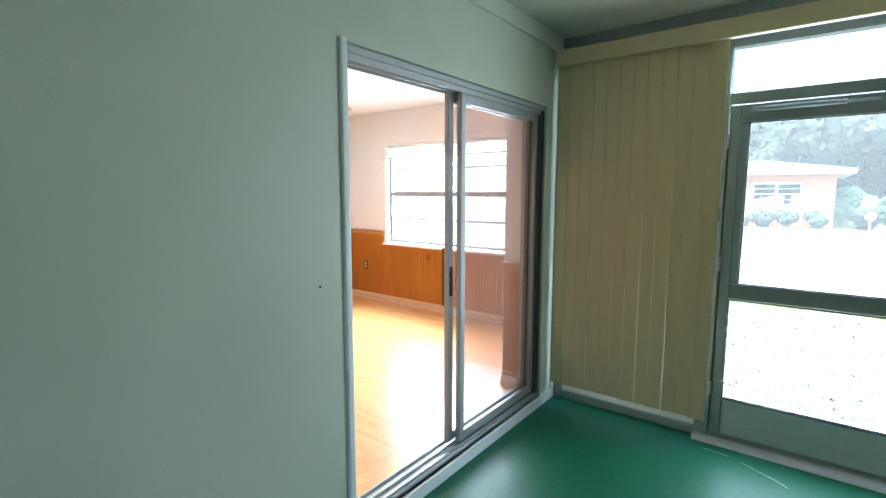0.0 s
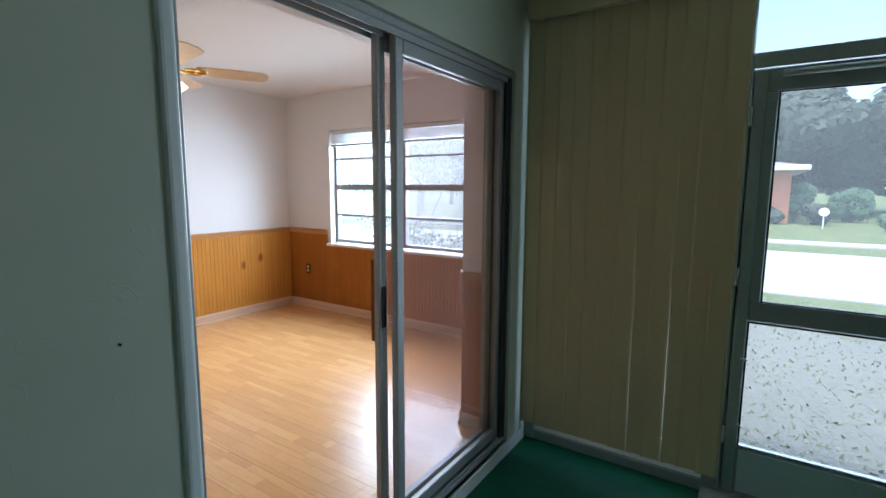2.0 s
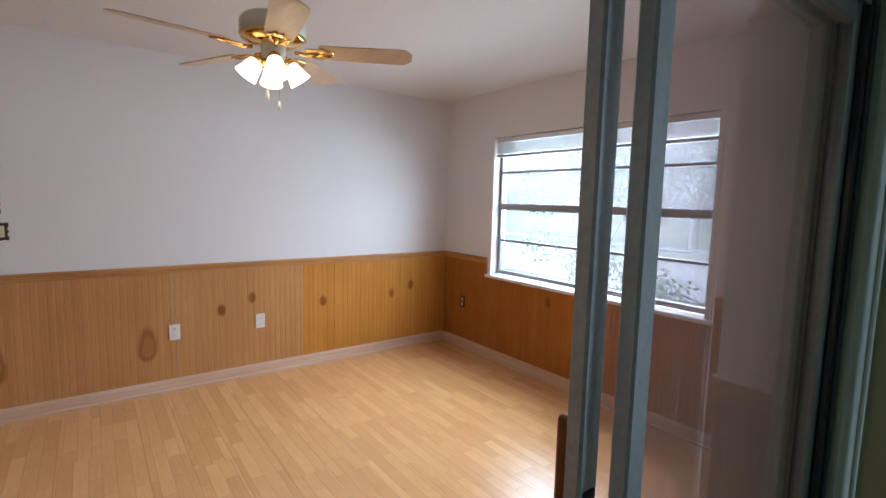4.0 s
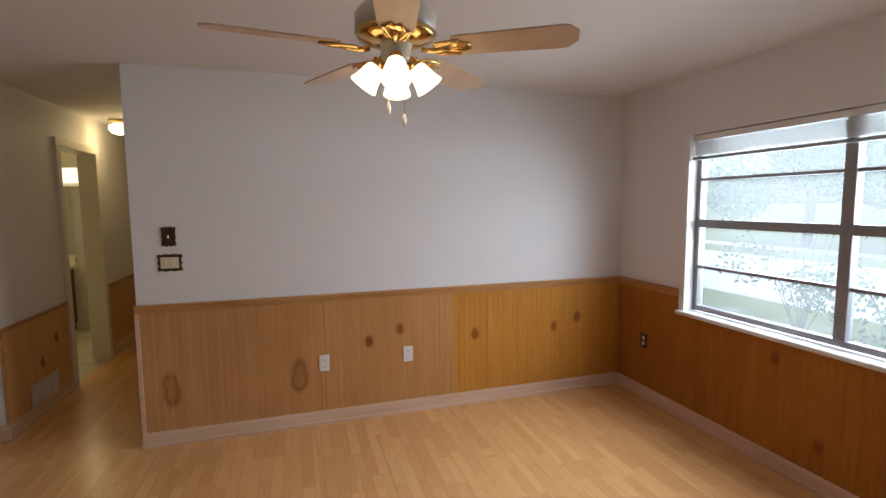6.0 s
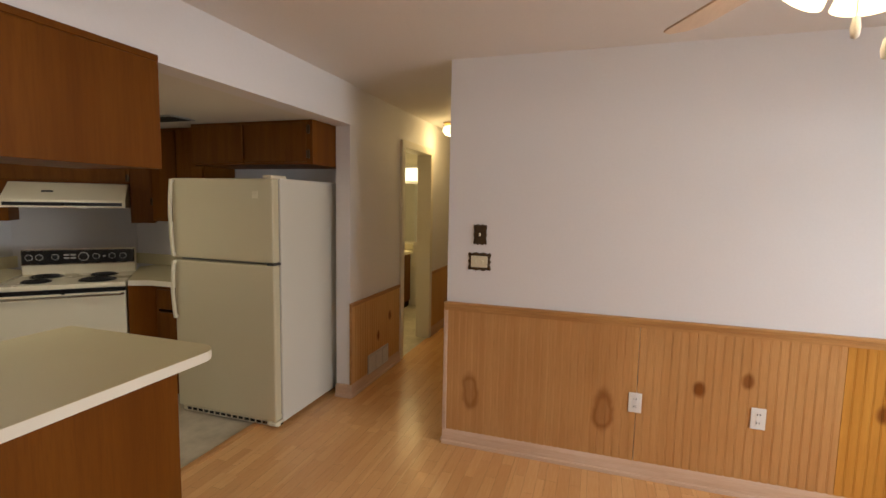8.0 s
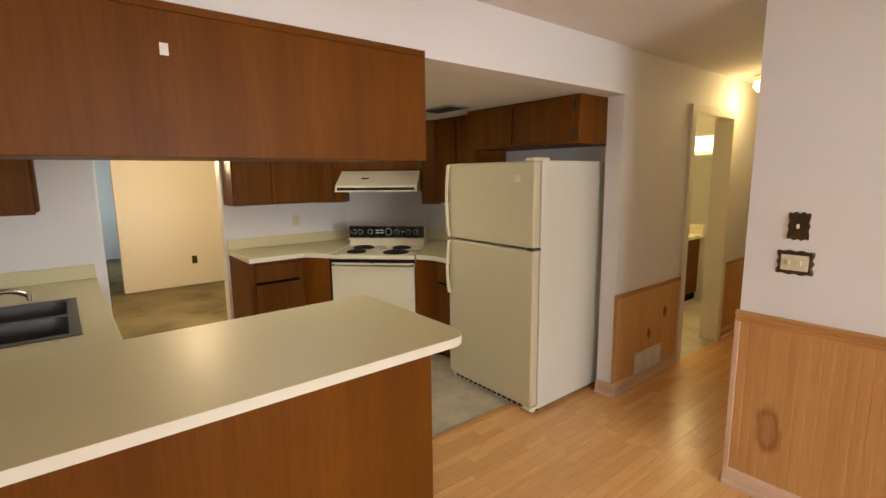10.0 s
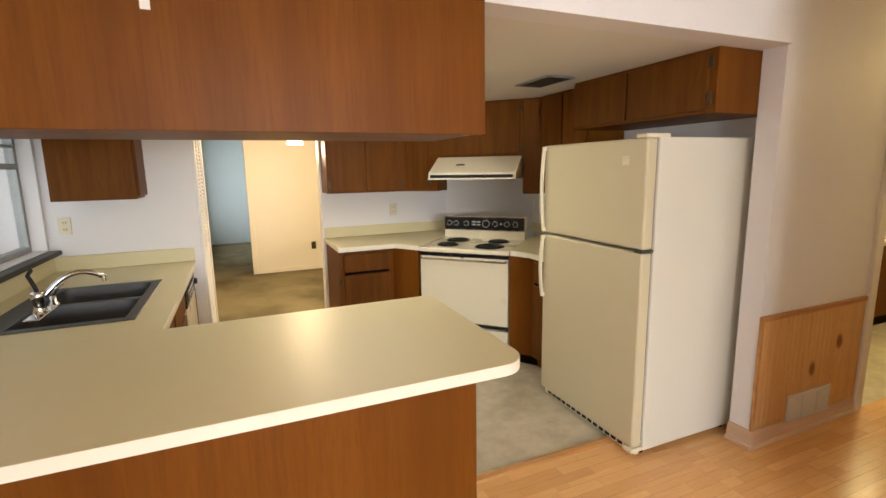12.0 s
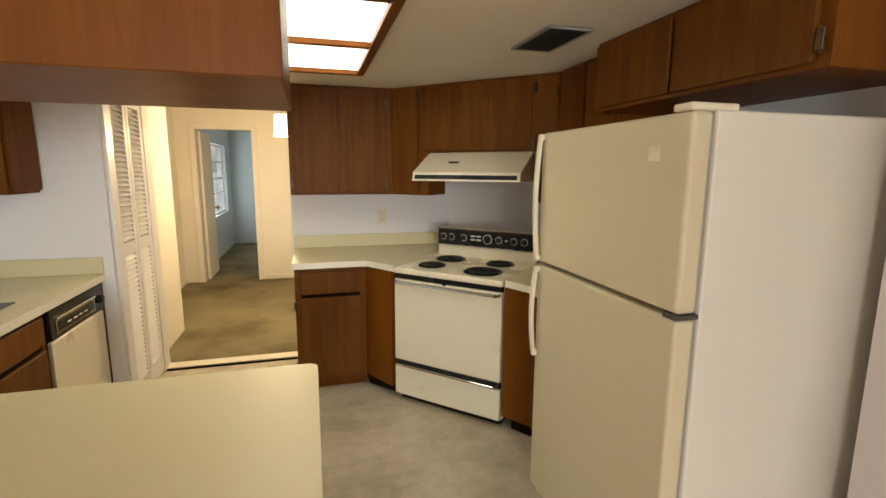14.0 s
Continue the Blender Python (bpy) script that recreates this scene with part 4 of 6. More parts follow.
sheet_top("breakfast_worktop", "almond laminate peninsula worktop with a rounded corner", rounded(-3.085, 1.73, XE - 0.002, 2.645, 0.10, (0.03, 0, 0, 0.10)), 0.872, 0.912, (-2.0, 2.2, 0.872))
hang = thing("hanging_cabinet", "walnut-look cabinet hung above the peninsula", "cabinet", (-2.05, 2.12, 1.68))
part("body", box(-3.045, 1.90, 1.664, XE - 0.002, 2.365, 2.098, bev=0.002), M_CAB, hang)
part("front_panel", box(-3.05, 2.365, 1.66, XE - 0.002, 2.39, 2.098, bev=0.002), M_CAB, hang)
for a, b in ((-3.04, -2.56), (-2.55, -2.07), (-2.06, -1.58)):
    part("door", box(a, 1.881, 1.675, b, 1.899, 2.09, bev=0.003), M_CABDOOR, hang)
single("fascia_strip", box(-3.05, 2.381, 2.0985, XE - 0.002, 2.392, 2.125, bev=0.002), M_CAB, "thin wood strip over the hanging cabinet", "trim")
single("paper_tag", box(-2.062, 2.3905, 1.967, -2.038, 2.3915, 2.003), M_PLATE, "small white paper tag stuck on the cabinet", "tag")

# sink run along the east wall
sink_cab = run_cabinet("sink_cabinet", "walnut-look sink base cabinet", -1.86, 0.68, 0.0, XE - 0.002, 1.78, 0.872, "-x", (0.69, 1.22, 1.76), 0.09, 0.17)
bm = bmesh.new()
SX0, SX1, SYA, SYB = -1.76, -1.20, 0.70, 1.52
rims = []
for z in (0.872, 0.912):
    for a in ((-1.90, 0.062, XE - 0.002, 1.729), (SX0, SYA, SX1, SYB)):
        rims.append([bm.verts.new((x, y, z)) for x, y in ((a[0], a[1]), (a[2], a[1]), (a[2], a[3]), (a[0], a[3]))])
for p, q in ((0, 1), (2, 3), (0, 2), (1, 3)):
    for i in range(4):
        bm.faces.new((rims[p][i], rims[p][(i + 1) % 4], rims[q][(i + 1) % 4], rims[q][i]))
# the cabinet is hollow under the bowls
for ob in sink_cab.children:
    if ob.name.startswith("body"):
        xs, ys = [v.co.x for v in ob.data.vertices], [v.co.y for v in ob.data.vertices]
        xa, xb, ya, yb = min(xs), max(xs), min(ys), max(ys)
        zb = max(v.co.z for v in ob.data.vertices)
        shell = box(xa, ya, min(v.co.z for v in ob.data.vertices), xb, yb, 0.74)
        for a in ((xa, ya, xa + 0.018, yb), (xb - 0.018, ya, xb, yb), (xa + 0.018, ya, xb - 0.018, ya + 0.018), (xa + 0.018, yb - 0.018, xb - 0.018, yb)):
            bx(shell, a[0], a[1], 0.7401, a[2], a[3], zb)
        shell.to_mesh(ob.data)
        shell.free()
top = thing("sink_worktop", "almond laminate worktop around the sink", "worktop", (-1.48, 0.9, 0.872))
part("sheet", bm, M_COUNTER, top)
part("edge", box(-1.903, 0.062, 0.872, -1.9005, 1.729, 0.9105, bev=0.001), M_COUNTEREDGE, top)
part("backsplash", box(-1.90, 0.062, 0.9125, XE - 0.002, 0.082, 1.01, bev=0.003), M_COUNTER, top)
part("backsplash", box(XE - 0.022, 0.083, 0.9125, XE - 0.002, 1.729, 1.01, bev=0.003), M_COUNTER, top)
sink = thing("double_sink", "brushed steel double-bowl sink set in the worktop", "sink", (-1.48, 1.11, 0.78))
rim = bmesh.new()
for a in ((SX0 - 0.012, SYA - 0.012, SX0 + 0.035, SYB + 0.012), (SX1 - 0.10, SYA - 0.012, SX1 + 0.012, SYB + 0.012), (SX0 + 0.035, SYA - 0.012, SX1 - 0.10, SYA + 0.035), (SX0 + 0.035, SYB - 0.035, SX1 - 0.10, SYB + 0.012), (SX0 + 0.035, 1.09, SX1 - 0.10, 1.13)):
    bx(rim, a[0], a[1], 0.9125, a[2], a[3], 0.918, bev=0.002)
part("rim", rim, M_STEEL, sink)
for ya, yb in ((SYA + 0.035, 1.09), (1.13, SYB - 0.035)):
    bm = bmesh.new()
    out = rounded(SX0 + 0.035, ya, SX1 - 0.10, yb, 0.05, (0.05, 0.05, 0.05, 0.05))
    ins = rounded(SX0 + 0.05, ya + 0.015, SX1 - 0.115, yb - 0.015, 0.05, (0.05, 0.05, 0.05, 0.05))
    a, b = [bm.verts.new((x, y, 0.916)) for x, y in out], [bm.verts.new((x, y, 0.76)) for x, y in ins]
    for i in range(len(a)):
        bm.faces.new((a[i], a[(i + 1) % len(a)], b[(i + 1) % len(a)], b[i]))
    bm.faces.new(b)
    part("bowl", bm, M_STEEL, sink, smooth=False)
    part("drain", lathe(bmesh.new(), [(0.0, 0.764), (0.03, 0.764), (0.04, 0.7615)], ((SX0 + SX1 - 0.065) / 2, (ya + yb) / 2, 0), 16), M_DARKALU, sink)
tap = thing("faucet", "chrome single-lever kitchen faucet with a long curved spout", "faucet", (-1.36, 1.27, 0.918))
TX, TY = -1.36, 1.27
part("base_plate", box(TX - 0.03, TY - 0.12, 0.918, TX + 0.03, TY + 0.12, 0.928, bev=0.004, seg=2), M_CHROME, tap)
part("column", lathe(bmesh.new(), [(0.030, 0.928), (0.027, 0.936), (0.024, 0.95), (0.024, 0.985), (0.028, 0.99), (0.028, 1.02), (0.024, 1.026), (0.0, 1.028)], (TX, TY, 0), 22), M_CHROME, tap, smooth=True)
spout = [(TX - 0.235 * u, TY - 0.10 * u, 0.955 + 0.135 * math.sin(math.pi * (0.03 + 0.72 * u ** 0.9))) for u in [k / 14 for k in range(15)]]
part("spout", tube(bmesh.new(), spout, 0.0115, 12), M_CHROME, tap, smooth=True)
tip = Vector(spout[-1])
part("aerator", cyl(bmesh.new(), tip + Vector((0, 0, 0.008)), tip - Vector((0, 0, 0.022)), 0.014, 0.013, 16), M_CHROME, tap)
part("lever", tube(bmesh.new(), [(TX, TY, 1.022), (TX + 0.012, TY - 0.005, 1.06), (TX + 0.03, TY - 0.012, 1.10), (TX + 0.028, TY - 0.05, 1.118)], 0.009, 10), M_COIL, tap, "dark tarnished lever", True)
spray = thing("sink_sprayer", "small chrome side sprayer on the sink rim", "faucet", (TX, TY - 0.17, 0.918))
part("collar", lathe(bmesh.new(), [(0.024, 0.918), (0.022, 0.93), (0.014, 0.936), (0.013, 0.965), (0.0, 0.968)], (TX, TY - 0.17, 0), 18), M_CHROME, spray, smooth=True)
part("nozzle", tube(bmesh.new(), [(TX, TY - 0.17, 0.965), (TX - 0.012, TY - 0.175, 1.0), (TX - 0.04, TY - 0.185, 1.025)], 0.010, 10), M_CHROME, spray, smooth=True)
dw = thing("dishwasher", "almond dishwasher with a black control strip", "dishwasher", (-1.5, 0.37, 0))
# body coloured near-black so the gaps round the door look shaded
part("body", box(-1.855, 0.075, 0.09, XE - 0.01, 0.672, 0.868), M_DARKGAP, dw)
part("door", box(-1.878, 0.082, 0.12, -1.856, 0.665, 0.70, bev=0.004), M_ALMOND, dw)
part("control_panel", box(-1.882, 0.082, 0.708, -1.856, 0.665, 0.855, bev=0.003), M_BLACK, dw)
part("panel_frame", box(-1.886, 0.20, 0.73, -1.8825, 0.62, 0.80, bev=0.001), M_CHROME, dw)
part("panel_face", box(-1.8875, 0.21, 0.738, -1.8865, 0.61, 0.792), M_BLACK, dw)
part("dial", cyl(bmesh.new(), (-1.882, 0.135, 0.775), (-1.905, 0.135, 0.775), 0.024, 0.02, 18), M_BLACK, dw)
part("handle_bar", box(-1.894, 0.2, 0.80, -1.8865, 0.62, 0.812, bev=0.002), M_CHROME, dw)
for k in range(4):
    part("legend_bar", box(-1.8885, 0.30 + k * 0.06, 0.758, -1.8878, 0.335 + k * 0.06, 0.764), M_PLATE, dw)
single("side_filler", box(-1.88, 0.063, 0.0, -1.855, 0.074, 0.868), M_CAB, "narrow walnut-look end strip", "filler")
run_cabinet("wall_cabinet", "small walnut-look wall cabinet beside the sink window", -1.635, 0.062, 1.385, -1.19, 0.36, KC - 0.002, "-x", (0.07, 0.35), m_end=M_CABDOOR)

# pantry bifold door with louvres
bif = thing("bifold_door", "white louvred bifold pantry door, closed", "door", (-1.95, -0.33, 0))
for y0, y1 in ((-0.615, -0.335), (-0.327, -0.045)):
    leaf = part("leaf", box(-1.962, y0, 0.012, -1.935, y0 + 0.045, 1.99, bev=0.003), M_TRIM, bif)
    bm = box(-1.962, y1 - 0.045, 0.012, -1.935, y1, 1.99, bev=0.003)
    for z0, z1 in ((0.012, 0.14), (0.98, 1.06), (1.91, 1.99)):
        bx(bm, -1.960, y0 + 0.045, z0, -1.937, y1 - 0.045, z1)
    part("rails", bm, M_TRIM, leaf)
    part("backing", box(-1.934, y0 + 0.01, 0.02, -1.930, y1 - 0.01, 1.985), M_TRIM, leaf)
    for z0, n in ((0.155, 27), (1.075, 27)):
        for k in range(n):
            z = z0 + k * 0.0305
            bm = bmesh.new()
            a = [(-1.966, z), (-1.940, z + 0.024), (-1.937, z + 0.021), (-1.963, z - 0.003)]
            lo = [bm.verts.new((x, y0 + 0.045, zz)) for x, zz in a]
            hi = [bm.verts.new((x, y1 - 0.045, zz)) for x, zz in a]
            for i in range(4):
                bm.faces.new((lo[i], lo[(i + 1) % 4], hi[(i + 1) % 4], hi[i]))
            part("louvre", bm, M_TRIM, leaf)
bm = bmesh.new()
bx(bm, -1.968, -0.04, 0.0, -1.95, 0.03, 2.03, bev=0.003)
bx(bm, -1.968, -0.76, 0.0, -1.95, -0.625, 2.03, bev=0.003)
structure("trim_pantry", bm, M_TRIM, "white pantry door casing", "trim")

# base cabinets by the stove
run_cabinet("base_cabinet", "walnut-look base cabinet with a drawer", -3.42, KS + 0.002, 0.0, -2.955, 0.0, 0.872, "+y", (-3.41, -2.965), 0.09, 0.19, hinges=((-2.96, 0.62), (-2.96, 0.2)))
fill = thing("corner_filler", "angled walnut-look filler beside the stove", "cabinet", (-3.5, 0.1, 0))
part("panel", prism(bmesh.new(), [(-3.42, 0.0), (-3.42, -0.3), (-3.80, 0.0), (-3.575, 0.235), (-3.56, 0.25)], 0.09, 0.872), M_CAB, fill)
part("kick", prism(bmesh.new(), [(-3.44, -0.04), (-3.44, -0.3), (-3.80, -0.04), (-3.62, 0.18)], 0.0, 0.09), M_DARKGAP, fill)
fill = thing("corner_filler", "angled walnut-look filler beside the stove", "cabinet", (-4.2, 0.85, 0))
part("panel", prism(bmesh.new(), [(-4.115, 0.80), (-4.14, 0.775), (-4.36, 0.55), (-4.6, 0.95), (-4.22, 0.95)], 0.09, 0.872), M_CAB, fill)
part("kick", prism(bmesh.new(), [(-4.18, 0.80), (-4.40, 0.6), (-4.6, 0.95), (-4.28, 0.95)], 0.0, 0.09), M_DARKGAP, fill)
run_cabinet("base_cabinet", "walnut-look base cabinet between stove and refrigerator", KW + 0.002, 0.952, 0.0, -4.22, 1.325, 0.872, "+x", (0.955, 1.32), 0.09, 0.19)
sheet_top("stove_worktop", "almond laminate corner worktop beside the stove",
          [(-2.945, KS + 0.002), (-2.945, 0.035), (-3.43, 0.035), (-3.575, 0.248), (-4.135, -0.32), (-4.135, KS + 0.002)], 0.872, 0.912, (-3.4, -0.3, 0.872))
sheet_top("stove_worktop", "almond laminate corner worktop by the refrigerator",
          [(KW + 0.002, 1.33), (-4.19, 1.33), (-4.185, 0.96), (-4.115, 0.805), (-4.68, 0.24), (KW + 0.002, 0.24)], 0.872, 0.912, (-4.5, 0.9, 0.872))
bm = box(-4.30, KS + 0.002, 0.9125, -2.945, KS + 0.02, 1.01, bev=0.003)
single("backsplash", bm, M_COUNTER, "almond laminate upstand along the wall", "backsplash")
single("backsplash", box(KW + 0.002, 0.0, 0.9125, KW + 0.02, 1.33, 1.01, bev=0.003), M_COUNTER, "almond laminate upstand along the wall", "backsplash")
structure("wall_stove_corner", prism(bmesh.new(), [(KW, KS), (-4.20, KS), (KW, 0.0)], 0.0, KC), M_WHITE, "off-white angled wall behind the stove", "wall")

# electric stove set across the corner, drawn in its own axes: x across, y to the back
STOVE_W = 0.76
stove = thing("stove", "almond electric coil stove with a black control panel", "stove", (-3.578, 0.25, 0.0), 134.5, True)
part("body", box(0.004, 0.03, 0.04, STOVE_W - 0.004, 0.62, 0.868, bev=0.004), M_ALMOND, stove)
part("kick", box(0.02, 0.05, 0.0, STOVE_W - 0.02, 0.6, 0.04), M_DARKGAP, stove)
part("cooktop", box(0.0, -0.012, 0.868, STOVE_W, 0.60, 0.905, bev=0.009, seg=2), M_ALMOND, stove)
part("oven_door", box(0.006, -0.005, 0.29, STOVE_W - 0.006, 0.028, 0.832, bev=0.006, seg=2), M_ALMOND, stove)
part("door_band", box(0.006, -0.002, 0.835, STOVE_W - 0.006, 0.028, 0.866, bev=0.003), M_BLACK, stove, "black vent band over the oven door")
part("oven_handle", tube(bmesh.new(), [(0.02, -0.004, 0.815), (0.04, -0.034, 0.815), (STOVE_W - 0.04, -0.034, 0.815), (STOVE_W - 0.02, -0.004, 0.815)], 0.010, 10), M_CHROME, stove)
part("drawer", box(0.006, -0.005, 0.05, STOVE_W - 0.006, 0.028, 0.245, bev=0.006, seg=2), M_ALMOND, stove)
part("drawer_band", box(0.006, 0.0, 0.248, STOVE_W - 0.006, 0.027, 0.287, bev=0.003), M_BLACK, stove)
part("drawer_handle", tube(bmesh.new(), [(0.02, -0.003, 0.26), (0.04, -0.026, 0.262), (STOVE_W - 0.04, -0.026, 0.262), (STOVE_W - 0.02, -0.003, 0.26)], 0.008, 10), M_CHROME, stove)
part("knob_stop", box(0.37, -0.02, 0.83, 0.39, -0.004, 0.85, bev=0.003), M_BLACK, stove)
guard = part("backguard", box(0.0, 0.56, 0.90, STOVE_W, 0.63, 1.105, bev=0.008, seg=2), M_ALMOND, stove)
panel = part("control_panel", box(0.006, 0.545, 0.99, STOVE_W - 0.006, 0.5595, 1.10, bev=0.004), M_BLACK, guard, "black glass control panel")
part("chrome_trim", box(0.004, 0.541, 1.098, STOVE_W - 0.004, 0.5595, 1.108, bev=0.002), M_CHROME, guard)
part("chrome_trim", box(0.004, 0.541, 0.983, STOVE_W - 0.004, 0.5595, 0.991, bev=0.002), M_CHROME, guard)
for x, r in ((0.055, 0.021), (0.12, 0.021), (0.22, 0.021), (0.405, 0.03), (0.49, 0.021), (0.60, 0.021), (0.675, 0.021)):
    part("knob", lathe(bmesh.new(), [(r, 0), (r, 0.004), (r * 0.75, 0.006), (r * 0.7, 0.022), (0, 0.024)], m=Matrix.Translation((x, 0.5445, 1.045)) @ Matrix.Rotation(radians(90), 4, "X"), n=18), M_BLACK, guard)
    part("knob_ring", lathe(bmesh.new(), [(r * 0.8, 0.0), (r * 1.15, 0.0), (r * 1.15, 0.003), (r * 0.8, 0.003)], m=Matrix.Translation((x, 0.5448, 1.045)) @ Matrix.Rotation(radians(90), 4, "X"), n=20), M_SILVER, guard)
for x0, x1, z in ((0.275, 0.31, 1.06), (0.32, 0.355, 1.06), (0.275, 0.31, 1.035), (0.32, 0.355, 1.035), (0.535, 0.555, 1.045)):
    part("legend_bar", box(x0, 0.5437, z - 0.006, x1, 0.5447, z + 0.006), M_SILVER, guard)
for x, y, r in ((0.19, 0.16, 0.082), (0.56, 0.15, 0.108), (0.19, 0.42, 0.095), (0.56, 0.42, 0.085)):
    burner = part("burner", lathe(bmesh.new(), [(r * 1.12, 0.9065), (r * 1.10, 0.910), (r * 1.02, 0.9075), (r * 0.9, 0.9062), (0.0, 0.9062)], (x, y, 0), 28), M_BLACK, stove, "black drip pan with coil element")
    turns, pts = 3.6, []
    for k in range(64):
        a = 2 * math.pi * turns * k / 63
        rr = r * (0.2 + 0.75 * k / 63)
        pts.append((x + rr * math.cos(a), y + rr * math.sin(a), 0.914))
    part("coil", tube(bmesh.new(), pts, 0.0055, 6), M_COIL, burner, smooth=True)

# refrigerator
fr = thing("refrigerator", "almond top-freezer refrigerator standing against the wall", "refrigerator", (-4.42, 1.77, 0))
FX, FY0, FY1, FH = -4.035, 1.345, 2.18, 1.677
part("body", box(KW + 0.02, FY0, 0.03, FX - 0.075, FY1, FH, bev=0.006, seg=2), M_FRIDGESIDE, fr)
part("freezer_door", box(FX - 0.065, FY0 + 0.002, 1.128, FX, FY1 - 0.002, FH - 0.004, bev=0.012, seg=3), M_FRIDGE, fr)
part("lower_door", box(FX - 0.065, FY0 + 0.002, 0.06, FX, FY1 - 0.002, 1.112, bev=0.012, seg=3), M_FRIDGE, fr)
part("gasket", box(FX - 0.0745, FY0 + 0.01, 0.09, FX - 0.0655, FY1 - 0.01, FH - 0.01), M_GASKET, fr, "grey rubber door gasket")
gr = part("toe_grille", box(FX - 0.06, FY0 + 0.01, 0.012, FX - 0.03, FY1 - 0.01, 0.056, bev=0.003), M_ALMOND, fr)
for k in range(15):
    y = FY0 + 0.05 + k * 0.05
    part("grille_slot", box(FX - 0.0302, y, 0.022, FX - 0.0285, y + 0.036, 0.04), M_BLACK, gr)
for y0 in (FY0 + 0.03, FY1 - 0.06):
    part("foot", cyl(bmesh.new(), (FX - 0.10, y0 + 0.015, 0.0), (FX - 0.10, y0 + 0.015, 0.04), 0.018, n=14), M_BLACK, fr)
    part("foot", cyl(bmesh.new(), (KW + 0.1, y0 + 0.015, 0.0), (KW + 0.1, y0 + 0.015, 0.04), 0.018, n=14), M_BLACK, fr)
part("hinge_cover", box(FX - 0.15, FY1 - 0.075, FH - 0.004, FX + 0.004, FY1 - 0.005, FH + 0.018, bev=0.007, seg=2), M_ALMOND, fr, "almond top hinge cover")
part("hinge_plate", box(FX - 0.07, FY1 - 0.05, 1.113, FX + 0.006, FY1 + 0.004, 1.127, bev=0.002), M_STEEL, fr)
part("hinge_plate", box(FX - 0.07, FY1 - 0.06, 0.034, FX + 0.008, FY1 + 0.002, 0.057, bev=0.003), M_ALMOND, fr)
part("badge", box(FX, FY1 - 0.16, 1.545, FX + 0.003, FY1 - 0.115, 1.59, bev=0.001), M_ALMOND, fr, "small pale square emblem")
for z0, z1, stand in ((1.135, FH - 0.01, 1), (0.70, 1.108, -1)):
    # slim full-height grip, standing off most at the end by the gap between the doors
    bm = bmesh.new()
    steps = 12
    ring = []
    for k in range(steps + 1):
        u = k / steps
        far = (1 - u) if stand > 0 else u
        d = 0.012 + 0.026 * math.sin(math.pi * min(1.0, 0.12 + 0.75 * far))
        z = z0 + (z1 - z0) * u
        ring.append([bm.verts.new((FX + x, FY0 + y, z)) for x, y in ((d - 0.014, 0.006), (d, 0.009), (d, 0.027), (d - 0.014, 0.03))])
    for a, b in zip(ring, ring[1:]):
        for q in range(4):
            bm.faces.new((a[q], a[(q + 1) % 4], b[(q + 1) % 4], b[q]))
    bm.faces.new(ring[0][::-1])
    bm.faces.new(ring[-1])
    for z in (z0 + 0.012, z1 - 0.012):
        bx(bm, FX - 0.004, FY0 + 0.008, z - 0.012, FX + 0.02, FY0 + 0.028, z + 0.012, bev=0.003)
    part("handle", bm, M_ALMOND, fr)

# wall cabinets
run_cabinet("wall_cabinet", "walnut-look double wall cabinet", -3.70, KS + 0.002, 1.34, -2.945, -0.315, KC - 0.002, "+y", (-3.63, -3.285, -2.955), hinges=((-3.625, 1.42), (-3.625, 1.98), (-2.96, 1.42)))
diag = thing("corner_wall_cabinet", "angled walnut-look corner cabinet over the range hood", "cabinet", (-3.65, -0.315, 1.34), 135.0, True)
L = 1.28
part("body", box(0.0, 0.02, 0.30, L, 0.30, KC - 1.342, bev=0.002), M_CAB, diag)
part("side_box", box(0.0, 0.02, 0.0, 0.325, 0.26, 0.30, bev=0.002), M_CAB, diag)
part("side_box", box(1.105, 0.02, -0.02, L, 0.26, 0.30, bev=0.002), M_CAB, diag)
part("door", box(0.012, 0.002, 0.012, 0.235, 0.019, KC - 1.36, bev=0.003), M_CABDOOR, diag)
part("door", box(0.265, 0.002, 0.315, 1.08, 0.019, KC - 1.36, bev=0.003), M_CABDOOR, diag)
part("door", box(1.11, 0.002, -0.01, L - 0.01, 0.019, KC - 1.36, bev=0.003), M_CABDOOR, diag)
for x, z in ((1.095, 0.35), (1.095, 0.68), (0.25, 0.08), (0.25, 0.68)):
    hinge(diag, x, 0.005, z, "y")
run_cabinet("wall_cabinet", "walnut-look wall cabinet beside the hood", KW + 0.002, 0.60, 1.34, -4.53, 1.16, KC - 0.002, "+x", (0.61, 0.88, 1.155), hinges=((0.61, 1.5), (0.61, 1.98)))
run_cabinet("wall_cabinet", "shallow walnut-look cabinet above the refrigerator", KW + 0.002, 1.162, 1.79, -4.40, 2.235, KC - 0.002, "+x", (1.17, 1.66, 2.20), hinges=((2.21, 1.86), (2.21, 2.03)))

# range hood, in the corner cabinet's axes
hood = thing("range_hood", "almond range hood under the corner cabinet", "range hood", (-3.65, -0.315, 1.34), 135.0, True)
bm = bmesh.new()
prof = [(0.28, 0.298), (0.02, 0.298), (-0.20, 0.165), (-0.21, 0.115), (0.28, 0.115)]
lo = [bm.verts.new((0.335, y, z)) for y, z in prof]
hi = [bm.verts.new((1.095, y, z)) for y, z in prof]
bm.faces.new(lo)
bm.faces.new(hi[::-1])
for i in range(5):
    bm.faces.new((lo[i], lo[(i + 1) % 5], hi[(i + 1) % 5], hi[i]))
part("canopy", bm, M_ALMOND, hood)
